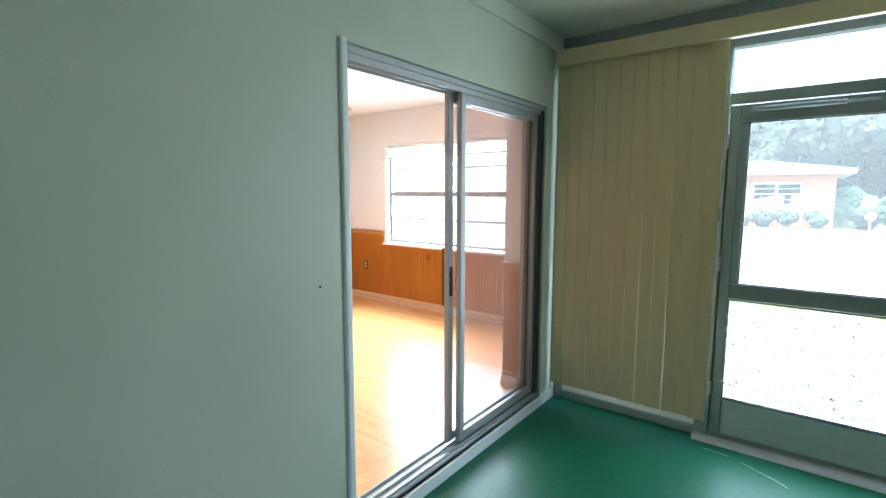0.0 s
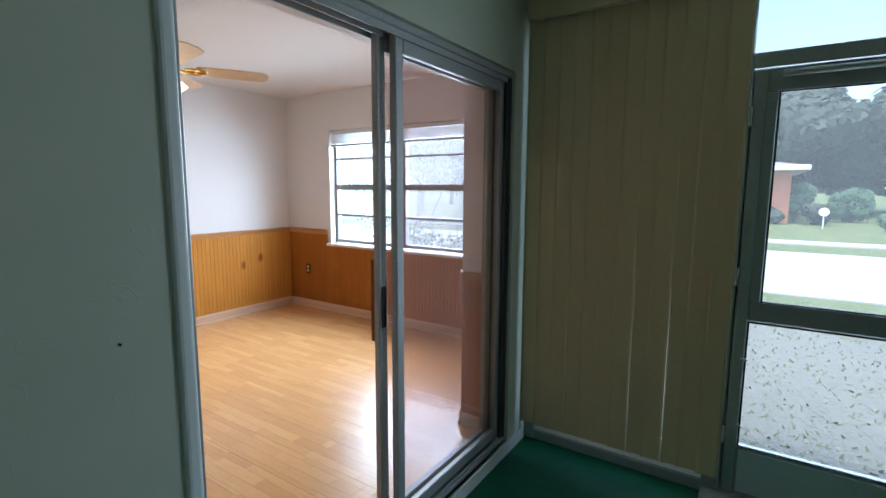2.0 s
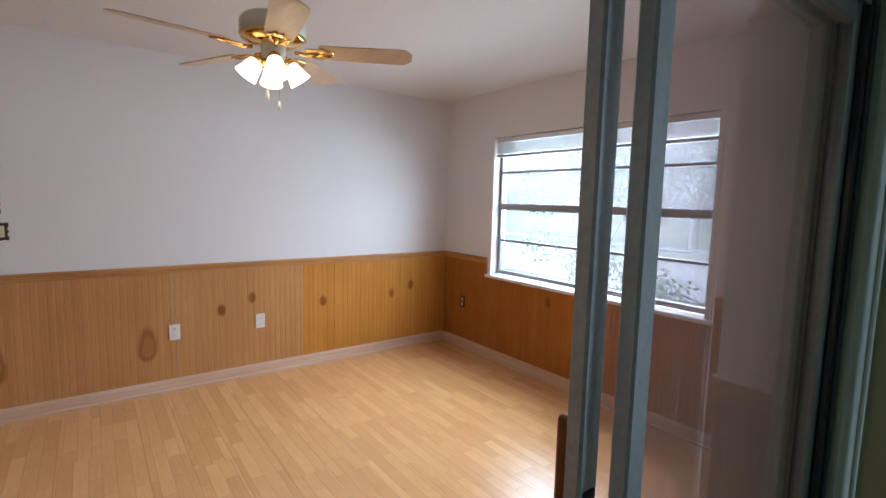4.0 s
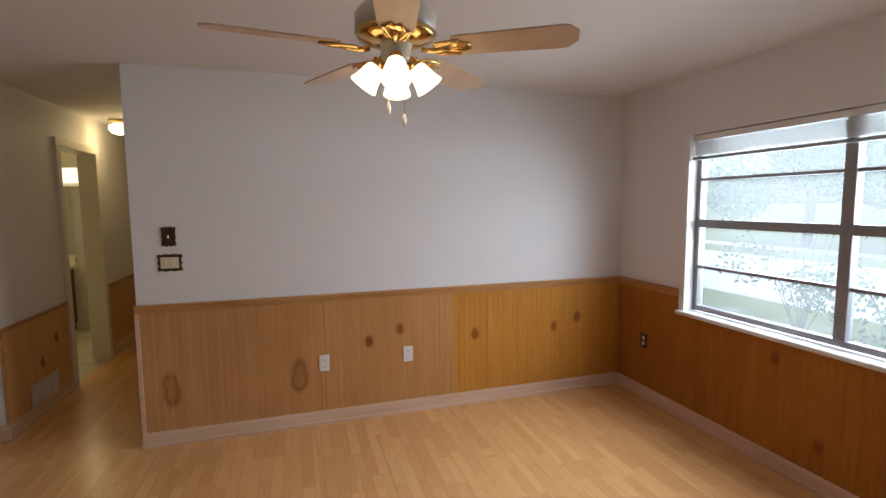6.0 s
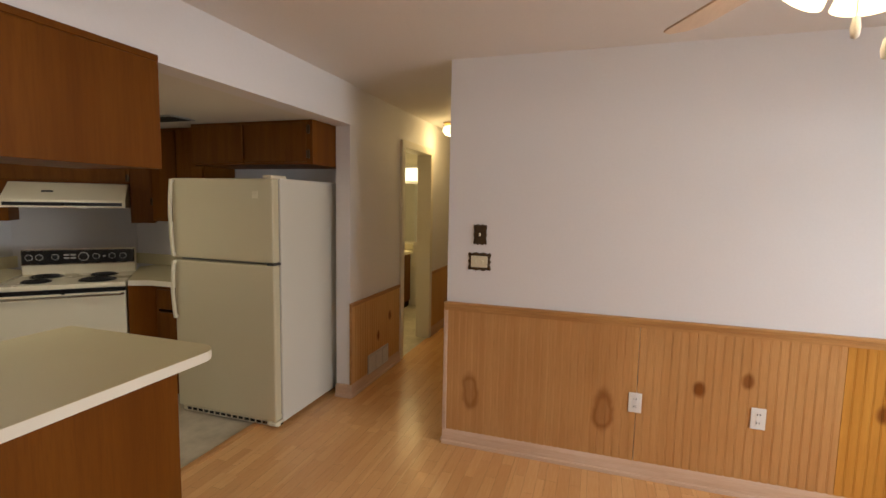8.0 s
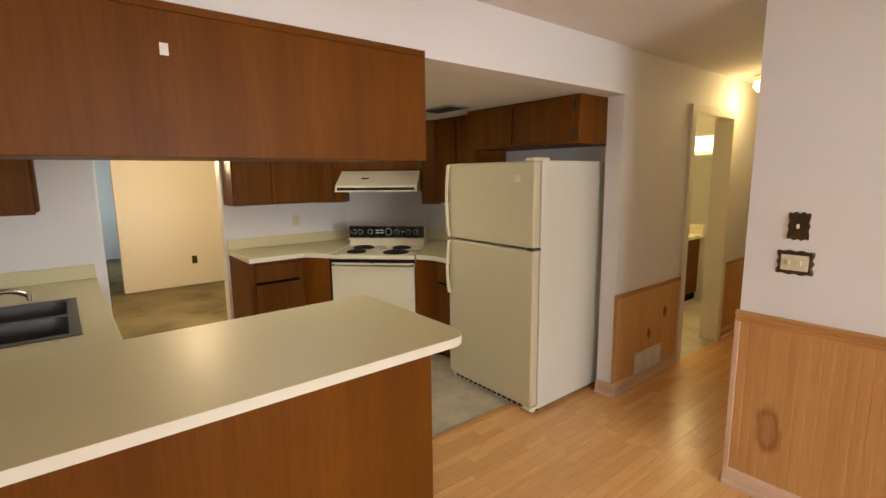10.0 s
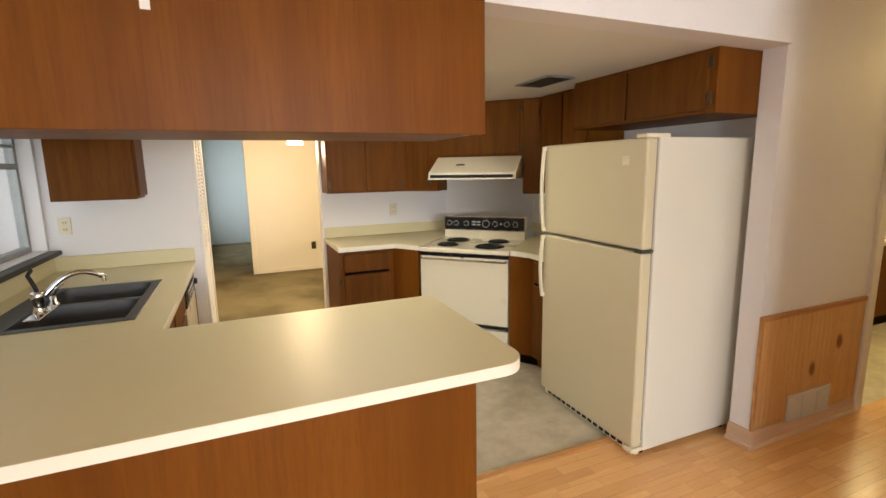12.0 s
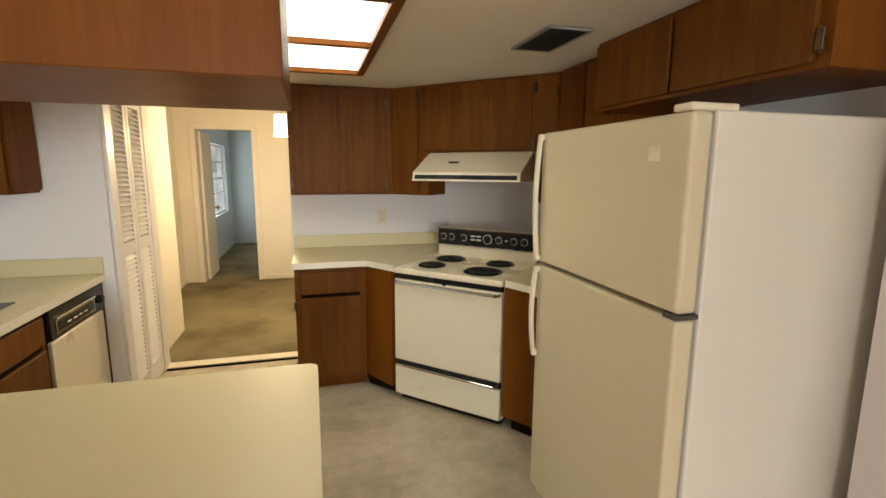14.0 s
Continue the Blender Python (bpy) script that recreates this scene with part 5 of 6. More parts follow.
part("vent_strip", box(0.355, -0.2125, 0.122, 1.075, -0.2075, 0.148), M_BLACK, hood, "black slotted strip")
part("lower_lip", box(0.333, -0.214, 0.108, 1.097, 0.2, 0.116, bev=0.002), M_COUNTEREDGE, hood)
part("emblem", box(0.56, -0.115, 0.225, 0.63, -0.10, 0.235), M_BLACK, hood, "small dark emblem bar")

# ceiling light box and vents
lt = thing("kitchen_light", "wood-framed fluorescent ceiling light, lit", "ceiling light", (-3.03, 0.95, KC))
LX0, LX1, LY0, LY1 = -3.405, -2.62, 0.30, 1.60
for a in ((LX0, LY0, LX0 + 0.04, LY1), (LX1 - 0.04, LY0, LX1, LY1), (LX0 + 0.04, LY0, LX1 - 0.04, LY0 + 0.04), (LX0 + 0.04, LY1 - 0.04, LX1 - 0.04, LY1), (LX0 + 0.04, 0.935, LX1 - 0.04, 0.97)):
    part("frame_bar", box(a[0], a[1], KC - 0.045, a[2], a[3], KC - 0.001, bev=0.003), M_CAB, lt)
for y0, y1 in ((LY0 + 0.04, 0.935), (0.97, LY1 - 0.04)):
    part("diffuser", box(LX0 + 0.04, y0, KC - 0.02, LX1 - 0.04, y1, KC - 0.012), M_PANEL, lt, "glowing white prismatic diffuser")


def grille(name, label, x0, y0, x1, y1, z, n, m, along):
    v = thing(name, label, "vent", ((x0 + x1) / 2, (y0 + y1) / 2, z))
    part("backing", box(x0 + 0.01, y0 + 0.01, z - 0.003, x1 - 0.01, y1 - 0.01, z - 0.001), M_BLACK, v)
    for a in ((x0, y0, x0 + 0.02, y1), (x1 - 0.02, y0, x1, y1), (x0 + 0.02, y0, x1 - 0.02, y0 + 0.02), (x0 + 0.02, y1 - 0.02, x1 - 0.02, y1)):
        part("frame_bar", box(a[0], a[1], z - 0.012, a[2], a[3], z - 0.0035, bev=0.002), m, v)
    for k in range(n):
        y = y0 + 0.025 + (y1 - y0 - 0.05) * k / (n - 1)
        x = x0 + 0.025 + (x1 - x0 - 0.05) * k / (n - 1)
        b = box(x0 + 0.02, y - 0.002, z - 0.014, x1 - 0.02, y + 0.004, z - 0.006) if along == "x" else box(x - 0.002, y0 + 0.02, z - 0.014, x + 0.004, y1 - 0.02, z - 0.006)
        part("slat", b, M_FRAMEALU, v)


grille("ceiling_vent", "grey metal ceiling register", -4.24, 0.99, -4.03, 1.37, KC, 9, M_ALU, "y")


def outlet(label, at, along, m_plate, m_body, w=0.07, h=0.115, dark=False):
    """A wall plate facing out along +x, -y or +y with two sockets."""
    x, y, z = at
    o = thing("wall_outlet", label, "outlet", at)

    def slab(a0, a1, d0, d1, z0, z1, bev):
        if along == "+x":
            return box(x + d0, y + a0, z + z0, x + d1, y + a1, z + z1, bev=bev)
        s = 1 if along == "+y" else -1
        return box(x + a0, min(y + s * d0, y + s * d1), z + z0, x + a1, max(y + s * d0, y + s * d1), z + z1, bev=bev)

    part("plate", slab(-w / 2, w / 2, 0.0, 0.006, -h / 2, h / 2, 0.002), m_plate, o)
    for c in (-0.022, 0.022):
        part("socket", slab(-0.014, 0.014, 0.0062, 0.009, c - 0.014, c + 0.014, 0.002), m_body, o)
        for q in (-0.006, 0.006):
            part("slot", slab(q - 0.0015, q + 0.0015, 0.0092, 0.0097, c - 0.004, c + 0.006, 0.0), M_BLACK, o)
    return o


outlet("ivory wall outlet above the worktop", (-3.63, KS, 1.15), "+y", M_IVORY, M_IVORY)
outlet("ivory wall outlet above the sink worktop", (-1.16, 0.06, 1.21), "+y", M_IVORY, M_IVORY)
outlet("white wall outlet on the beadboard", (XW + 0.011, 4.397, 0.439), "+x", M_PLATE, M_PLATE)
outlet("white wall outlet on the beadboard", (XW + 0.011, 4.999, 0.443), "+x", M_PLATE, M_PLATE)
outlet("dark-plated wall outlet below the window", (-3.974, YN - 0.011, 0.458), "-y", M_ANTIQUE, M_IVORY)
outlet("dark outlet on the living room wall", (-3.25, -3.70, 0.38), "+y", M_ANTIQUE, M_ANTIQUE)
# ---- dining room and hall things ----
for y, z, w, h, lab in ((3.473, 1.352, 0.085, 0.13, "ornate antique brass switch plate"), (3.473, 1.187, 0.145, 0.115, "ornate double switch plate with cream centre")):
    sw = thing("switch_plate", lab + " on the dining wall", "switch", (XW, y, z))
    bm = bmesh.new()
    n = 40
    ring = []
    for k in range(n):
        a = 2 * math.pi * k / n
        c, s = math.cos(a), math.sin(a)
        q = 1 / max(abs(c), abs(s))
        sc = q * (0.94 + 0.06 * math.cos(10 * a))
        ring.append((y + c * sc * w / 2, z + s * sc * h / 2))
    lo = [bm.verts.new((XW + 0.001, u, v)) for u, v in ring]
    hi = [bm.verts.new((XW + 0.008, y + (u - y) * 0.9, z + (v - z) * 0.9)) for u, v in ring]
    for i in range(n):
        bm.faces.new((lo[i], lo[(i + 1) % n], hi[(i + 1) % n], hi[i]))
    bm.faces.new(hi)
    part("plate", bm, M_ANTIQUE, sw)
    if w > 0.1:
        part("inset", box(XW + 0.0082, y - 0.052, z - 0.035, XW + 0.011, y + 0.052, z + 0.035, bev=0.002), M_IVORY, sw, "cream centre plate")
        for dy in (-0.022, 0.022):
            part("toggle", box(XW + 0.0112, y + dy - 0.005, z - 0.010, XW + 0.020, y + dy + 0.005, z + 0.010, bev=0.002), M_IVORY, sw)
    else:
        part("toggle", box(XW + 0.0085, y - 0.005, z - 0.010, XW + 0.02, y + 0.005, z + 0.010, bev=0.002), M_IVORY, sw)

vent = thing("wall_vent", "white-grey metal floor-level register in the hall wainscot", "vent", (-5.17, 2.375, 0.165))
part("frame", box(-5.375, 2.371, 0.085, -4.975, 2.379, 0.25, bev=0.002), M_SILVER, vent)
for i in range(3):
    for k in range(11):
        part("slat", box(-5.365 + i * 0.132, 2.3792, 0.096 + k * 0.0125, -5.248 + i * 0.132, 2.3835, 0.102 + k * 0.0125), M_PLATE, vent)

# ceiling fan with a lamp kit
FC = Vector((-2.523, 4.579, 0))
fan = thing("ceiling_fan", "cream and brass ceiling fan with bleached blades, lamps lit", "ceiling fan", (FC.x, FC.y, CH))
at = (FC.x, FC.y, 0)
part("canopy", lathe(bmesh.new(), [(0.0, CH), (0.065, CH), (0.065, CH - 0.02), (0.05, CH - 0.045), (0.016, CH - 0.055)], at), M_FANBODY, fan, smooth=True)
part("downrod", cyl(bmesh.new(), (FC.x, FC.y, 2.17), (FC.x, FC.y, CH - 0.04), 0.012, n=14), M_FANBODY, fan, smooth=False)
part("motor_housing", lathe(bmesh.new(), [(0.0, 2.285), (0.06, 2.282), (0.135, 2.265), (0.15, 2.245), (0.15, 2.195), (0.14, 2.185)], at, 32), M_FANBODY, fan, smooth=True)
part("brass_band", lathe(bmesh.new(), [(0.141, 2.188), (0.152, 2.184), (0.14, 2.165), (0.10, 2.150), (0.06, 2.145)], at, 32), M_BRASS, fan, smooth=True)
part("switch_housing", lathe(bmesh.new(), [(0.06, 2.146), (0.055, 2.130), (0.058, 2.090), (0.05, 2.075), (0.0, 2.070)], at, 24), M_FANBODY, fan, smooth=True)
part("lower_fitting", lathe(bmesh.new(), [(0.05, 2.076), (0.062, 2.068), (0.045, 2.045), (0.02, 2.035), (0.0, 2.030)], at, 24), M_BRASS, fan, smooth=True)
for k in range(5):
    a = radians(-11.5 + 72 * k)
    m = Matrix.Translation((FC.x, FC.y, 2.125)) @ Matrix.Rotation(a, 4, "Z") @ Matrix.Rotation(radians(-12), 4, "X")
    bm = bmesh.new()
    outline = [(0.215, -0.052), (0.23, -0.062), (0.60, -0.072), (0.625, -0.066), (0.655, -0.03), (0.655, 0.03), (0.625, 0.066), (0.60, 0.072), (0.23, 0.062), (0.215, 0.052)]
    prism(bm, outline, 0.0, 0.006)
    bm.transform(m)
    blade = part("blade", bm, M_BLADE, fan)
    bm = bmesh.new()
    tube(bm, [(0.10, 0, -0.004), (0.14, 0, -0.012), (0.18, 0, -0.008), (0.21, 0, -0.004)], 0.009, 8)
    for sgn in (1, -1):
        loop = [(0.15 + 0.05 * (1 - math.cos(t)) * 0.9, sgn * (0.018 + 0.026 * math.sin(t / 2 + 0.3)), -0.006) for t in [i * 2 * math.pi / 14 for i in range(15)]]
        tube(bm, loop, 0.0055, 6)
        tube(bm, [(0.20, sgn * 0.012, -0.005), (0.245, sgn * 0.03, -0.004), (0.28, sgn * 0.012, -0.004)], 0.0055, 6)
    bx(bm, 0.205, -0.022, -0.006, 0.265, 0.022, -0.001, bev=0.002)
    bm.transform(m)
    part("blade_arm", bm, M_BRASS, blade, "scrolled brass blade iron", True)
lamps = []
for k in range(4):
    a = radians(-12.3 + 90 * k)
    m = Matrix.Translation((FC.x, FC.y, 2.09)) @ Matrix.Rotation(a, 4, "Z") @ Matrix.Translation((0.055, 0, 0)) @ Matrix.Rotation(radians(180 - 36), 4, "Y")
    arm = part("lamp_arm", lathe(bmesh.new(), [(0.012, -0.03), (0.014, 0.0), (0.026, 0.004), (0.028, 0.03), (0.022, 0.034)], m=m, n=16), M_BRASS, fan, "brass lamp socket", True)
    part("glass_shade", lathe(bmesh.new(), [(0.024, 0.026), (0.034, 0.038), (0.041, 0.065), (0.046, 0.09), (0.055, 0.118), (0.053, 0.119), (0.043, 0.09), (0.0, 0.085)], m=m, n=22), M_FROST, fan, "glowing tulip glass shade", True)
    lamps.append(m @ Vector((0, 0, 0.16)))
for dx, dy, z in ((0.02, -0.035, 1.935), (-0.01, 0.03, 1.90)):
    chain = part("pull_chain", tube(bmesh.new(), [(FC.x + dx, FC.y + dy, 2.05), (FC.x + dx, FC.y + dy, z)], 0.0012, 5), M_BRASS, fan)
    part("pull_knob", lathe(bmesh.new(), [(0.0, 0.0), (0.006, -0.006), (0.009, -0.025), (0.007, -0.042), (0.0, -0.046)], (FC.x + dx, FC.y + dy, z), 12), M_PLATE, chain, "small white pull knob", True)
# a 44-inch fan: the motor, blades and lamp kit are drawn larger and brought to size under the rod
fan_size = Matrix.Translation((FC.x, FC.y, 2.02)) @ Matrix.Scale(0.88, 4) @ Matrix.Translation((-FC.x, -FC.y, -2.10))
for ob in fan.children_recursive:
    if not ob.name.startswith(("canopy", "downrod")):
        ob.data.transform(fan_size)
lamps = [fan_size @ p for p in lamps]

hall_lamp = thing("hall_ceiling_lamp", "small frosted ceiling lamp in the hall, lit", "ceiling light", (-6.48, 2.60, CH))
part("base", lathe(bmesh.new(), [(0, CH), (0.09, CH), (0.09, CH - 0.015), (0.05, CH - 0.03)], (-6.48, 2.60, 0)), M_BRASS, hall_lamp, smooth=True)
part("shade", lathe(bmesh.new(), [(0.05, CH - 0.03), (0.09, CH - 0.05), (0.10, CH - 0.09), (0.07, CH - 0.13), (0.0, CH - 0.145)], (-6.48, 2.60, 0)), M_SHADE, hall_lamp, "glowing glass bowl", True)

# ---- bathroom seen through the hall door ----
van = thing("bathroom_vanity", "walnut-look bathroom vanity with a cream top", "vanity", (-7.2, 0.9, 0))
part("body", box(-7.95, 0.43, 0.09, -6.95, 1.55, 0.78, bev=0.003), M_CAB, van)
part("kick", box(-7.95, 0.43, 0.0, -7.0, 1.53, 0.09), M_DARKGAP, van)
for a, b in ((0.50, 0.98), (1.0, 1.52)):
    part("door", box(-6.949, a, 0.12, -6.932, b, 0.56, bev=0.003), M_CABDOOR, van)
    part("drawer_front", box(-6.949, a, 0.59, -6.932, b, 0.76, bev=0.003), M_CABDOOR, van)
part("top", box(-7.97, 0.425, 0.78, -6.90, 1.58, 0.82, bev=0.006, seg=2), M_ALMOND, van, "cream moulded top")
part("backsplash", box(-7.99, 0.425, 0.82, -7.96, 1.58, 0.92, bev=0.004), M_ALMOND, van)
vt = thing("vanity_faucet", "small chrome basin faucet", "faucet", (-7.75, 1.15, 0.82))
part("spout", tube(bmesh.new(), [(-7.80, 1.15, 0.82), (-7.80, 1.15, 0.90), (-7.76, 1.15, 0.93), (-7.70, 1.15, 0.91)], 0.014), M_CHROME, vt, smooth=True)
for dy in (-0.08, 0.08):
    part("tap", lathe(bmesh.new(), [(0.012, 0.82), (0.012, 0.86), (0.022, 0.865), (0.022, 0.885), (0, 0.89)], (-7.80, 1.15 + dy, 0), 14), M_CHROME, vt, smooth=True)
mir = thing("bathroom_mirror", "plain wall mirror over the vanity", "mirror", (-7.99, 1.1, 0.95))
M_MIRROR = paint("mirror_silver", (0.82, 0.83, 0.82), 0.03, 0.0, bump=0.0, metal=1.0)
part("glass", box(-7.998, 0.6, 0.95, -7.99, 2.2, 1.80), M_MIRROR, mir)
lampbar = thing("vanity_light", "frosted strip lamp above the mirror, lit", "wall light", (-7.95, 1.3, 1.9))
part("shade", box(-7.998, 0.8, 1.84, -7.92, 2.1, 2.02, bev=0.01, seg=2), M_SHADE, lampbar)
part("mount", box(-7.998, 0.78, 2.02, -7.93, 2.12, 2.05, bev=0.003), M_TRIM, lampbar)

# ---- living room and bedroom ----
bd = thing("bedroom_door", "cream interior door standing open into the bedroom", "door", (-1.68, -3.82, 0))
leaf = part("leaf", box(-1.70, -4.48, 0.012, -1.665, -3.83, 2.015, bev=0.003), M_CREAM, bd)
for z in (0.25, 1.05, 1.8):
    part("hinge", box(-1.664, -3.84, z - 0.05, -1.655, -3.815, z + 0.05, bev=0.002), M_BRASS, leaf)
part("door_knob", lathe(bmesh.new(), [(0.012, 0), (0.012, 0.03), (0.027, 0.04), (0.027, 0.06), (0, 0.068)], m=Matrix.Translation((-1.70, -4.42, 0.96)) @ Matrix.Rotation(radians(-90), 4, "Y"), n=18), M_BRASS, leaf, smooth=True)
pend = thing("pendant_lamp", "cream shaded pendant lamp in the living room, lit", "pendant lamp", (-2.845, -1.66, CH))
part("cord", cyl(bmesh.new(), (-2.845, -1.66, 2.02), (-2.845, -1.66, CH), 0.005, n=8), M_BRASS, pend)
part("shade", lathe(bmesh.new(), [(0.0, 2.03), (0.07, 2.03), (0.085, 1.83), (0.08, 1.83), (0.0, 1.86)], (-2.845, -1.66, 0)), M_SHADE, pend, "glowing cream shade", True)
ros = thing("ceiling_rosette", "small brass ceiling fitting in the living room", "ceiling light", (-1.98, -3.45, CH))
part("plate", lathe(bmesh.new(), [(0, CH), (0.11, CH), (0.10, CH - 0.02), (0.05, CH - 0.05), (0.0, CH - 0.055)], (-1.98, -3.45, 0)), M_BRASS, ros, smooth=True)


# ---- lamps ----
def lamp(name, kind, at, energy, color, size=0.05, turn=None, size_y=None):
    d = bpy.data.lights.new(name, kind)
    d.energy, d.color = energy, color
    if kind == "AREA":
        d.shape, d.size, d.size_y = "RECTANGLE", size, size_y or size
    else:
        d.shadow_soft_size = size
    ob = new(name, d)
    ob.matrix_world = Matrix.Translation(at) if turn is None else look(at, turn)
    return ob


WARM = (1.0, 0.72, 0.42)
for k, p in enumerate(lamps):
    lamp("fan_bulb", "POINT", p, FANP, WARM, 0.04)
lamp("kitchen_tubes", "AREA", (-3.02, 0.95, KC - 0.03), KITP, (1.0, 0.80, 0.48), 0.68, (-3.02, 0.9501, 0), 1.2)
lamp("hall_bulb", "POINT", (-6.48, 2.60, CH - 0.2), HALLP, (1.0, 0.72, 0.30), 0.06)
lamp("vanity_bulb", "AREA", (-7.90, 1.45, 1.93), 3.6, (1.0, 0.80, 0.36), 1.2, (-6.0, 1.45, 1.3), 0.15)
lamp("pendant_bulb", "POINT", (-2.845, -1.66, 1.78), LIVP, (1.0, 0.76, 0.46), 0.08)
SKYC = (0.90, 0.95, 1.0)
lamp("daylight_dining", "AREA", (-2.66, YN + 0.46, 1.50), DINW, SKYC, 1.85, (-2.66, YN - 2.54, -0.25), 1.1).data.spread = radians(155)
lamp("daylight_kitchen", "AREA", (-0.78, 0.86, 1.46), 0.42, SKYC, 1.4, (-5, 0.97, 1.0), 0.75)
lamp("daylight_bedroom", "AREA", (-1.33, -5.8, 1.35), 4.5, SKYC, 0.95, (-5, -5.8, 1.0), 1.15)
lamp("daylight_porch_door", "AREA", (0.70, FY + 0.10, 1.15), 5.5, SKYC, 0.9, (0.70, 0, 0.3), 2.0)
# ---- outside: house over the street, trees, shrubs ----
M_BRICK = paint("orange_brick", (0.50, 0.19, 0.10), 0.8, 0.2, 2, 30, 0.4)
M_ROOF = paint("grey_shingle", (0.20, 0.20, 0.20), 0.9, 0.2, 2, 20, 0.4)
M_LEAF = paint("mid_green_leaf", (0.09, 0.15, 0.085), 0.9, 0.35, 1.5, 20, 0.0, dirt=(0.05, 0.09, 0.035))
M_LEAFPALE = paint("grey_green_leaf", (0.075, 0.087, 0.068), 0.95, 0.35, 0.25, 3, 0.0, dirt=(0.04, 0.048, 0.036), spec=0.1)
M_BARK = paint("grey_bark", (0.16, 0.14, 0.12), 0.9, 0.3, 3, 25, 0.6)


def leaf_cloud(blobs, size, per, flat=0.75):
    """Many small leaf clumps scattered over uneven clouds (x, y, z, radius)."""
    verts, faces = [], []
    for bx_, by_, bz_, r in blobs:
        for _ in range(per):
            d = Vector((random.gauss(0, 1), random.gauss(0, 1), random.gauss(0, 1))).normalized() * r * random.uniform(0.45, 1.0) ** 0.6
            c = Vector((bx_, by_, bz_)) + Vector((d.x, d.y, d.z * 0.8))
            s = size * random.uniform(0.5, 1.3)
            out = (d.normalized() + Vector((random.gauss(0, 0.35), random.gauss(0, 0.35), random.gauss(0, 0.35) + 0.2))).normalized()
            u = out.cross(Vector((random.gauss(0, 1), random.gauss(0, 1), random.gauss(0, 1)))).normalized()
            w = out.cross(u)
            i = len(verts)
            verts += [c - u * s, c + w * s * flat, c + u * s, c - w * s * flat]
            faces.append((i, i + 1, i + 2, i + 3))
    me = bpy.data.meshes.new("crown")
    me.from_pydata([tuple(v) for v in verts], [], faces)
    return me


def tree(x, y, h, spread, material, leaf=0.22, per=170, label="tall leafy tree with a spreading crown"):
    t = thing("tree", label, "tree", (x, y, GZ), group="street trees")
    trunk = tube(bmesh.new(), [(x, y, GZ), (x + 0.1, y, GZ + h * 0.25), (x + 0.25, y + 0.1, GZ + h * 0.5)], 0.22 * h / 8, 10)
    blobs = []
    for k in range(9):
        a = k * 2.4
        rr = spread * (0.35 + 0.5 * random.random())
        top = (x + rr * math.cos(a), y + rr * math.sin(a), GZ + h * random.uniform(0.3, 0.88))
        tube(trunk, [(x + 0.1, y, GZ + h * 0.28), ((x + top[0]) / 2, (y + top[1]) / 2, GZ + h * 0.45), top], 0.07 * h / 8, 6)
        blobs.append((*top, spread * random.uniform(0.35, 0.6)))
    part("trunk", trunk, M_BARK, t)
    me = leaf_cloud(blobs, leaf, per)
    me.materials.append(material)
    ob = new("crown", me)
    ob.parent = t
    ob.matrix_parent_inverse = t.matrix_basis.inverted()


for x, y, h, s in ((-16, 44, 9, 5.5), (-6, 47, 9.5, 6), (3, 46, 9, 5.5), (11, 43, 8.5, 5), (19, 46, 9.5, 6), (28, 42, 9, 5.5), (-27, 46, 9, 6), (7, 52, 11, 7), (-1, 54, 11, 7), (16, 54, 11, 7), (-10, 52, 11, 7), (24, 52, 11, 7), (-20, 52, 11, 7)):
    tree(x, y, h * 0.9, s, M_LEAFPALE, 0.3, 1500)
for x, y, h, s in ((-9.5, 23, 6.5, 3.4), (-15, 24, 7, 4.0), (-4.6, 25, 4.6, 2.4)):
    tree(x, y, h, s, M_LEAF, 0.10, 1100, "nearby leafy tree in the front yard")


def shrub(x, y, h, w, material, size=0.06, n=260):
    blobs = [(x + random.uniform(-w, w) * 0.6, y + random.uniform(-w, w) * 0.5, GZ + h * random.uniform(0.3, 0.8), w * 0.5) for _ in range(5)]
    me = leaf_cloud(blobs, size, n)
    me.materials.append(material)
    s = thing("shrub", "leafy green shrub growing on the lawn", "shrub", (x, y, GZ), group="garden shrubs")
    ob = new("leaves", me)
    ob.parent = s
    ob.matrix_parent_inverse = s.matrix_basis.inverted()
    twigs = bmesh.new()
    for _ in range(9):
        a, r = random.uniform(0, 6.28), w * random.uniform(0.1, 0.9)
        tip = (x + r * math.cos(a), y + r * math.sin(a), GZ + h * random.uniform(0.6, 1.1))
        tube(twigs, [(x, y, GZ), ((x + tip[0]) / 2, (y + tip[1]) / 2, GZ + h * 0.55), tip], 0.003 + 0.002 * h, 4)
    part("stems", twigs, M_BARK, s)


for x, y, h, w in ((-2.3, 9.0, 1.35, 0.8), (-3.6, 9.4, 1.2, 0.7), (-1.2, 9.3, 1.2, 0.7), (-5.4, 10.5, 1.6, 0.9)):
    shrub(x, y, h, w, M_LEAF, 0.035, 160)
for x, y, h, w in ((-2.4, 32.2, 0.75, 0.7), (-1.3, 32.2, 0.8, 0.7), (-0.2, 32.2, 0.8, 0.7), (0.8, 32.2, 0.75, 0.7), (2.3, 32.3, 0.95, 0.9)):
    shrub(x, y, h, w, M_LEAFPALE, 0.10, 260)
shrub(1.9, 34.2, 2.3, 1.1, M_LEAF, 0.12, 300)


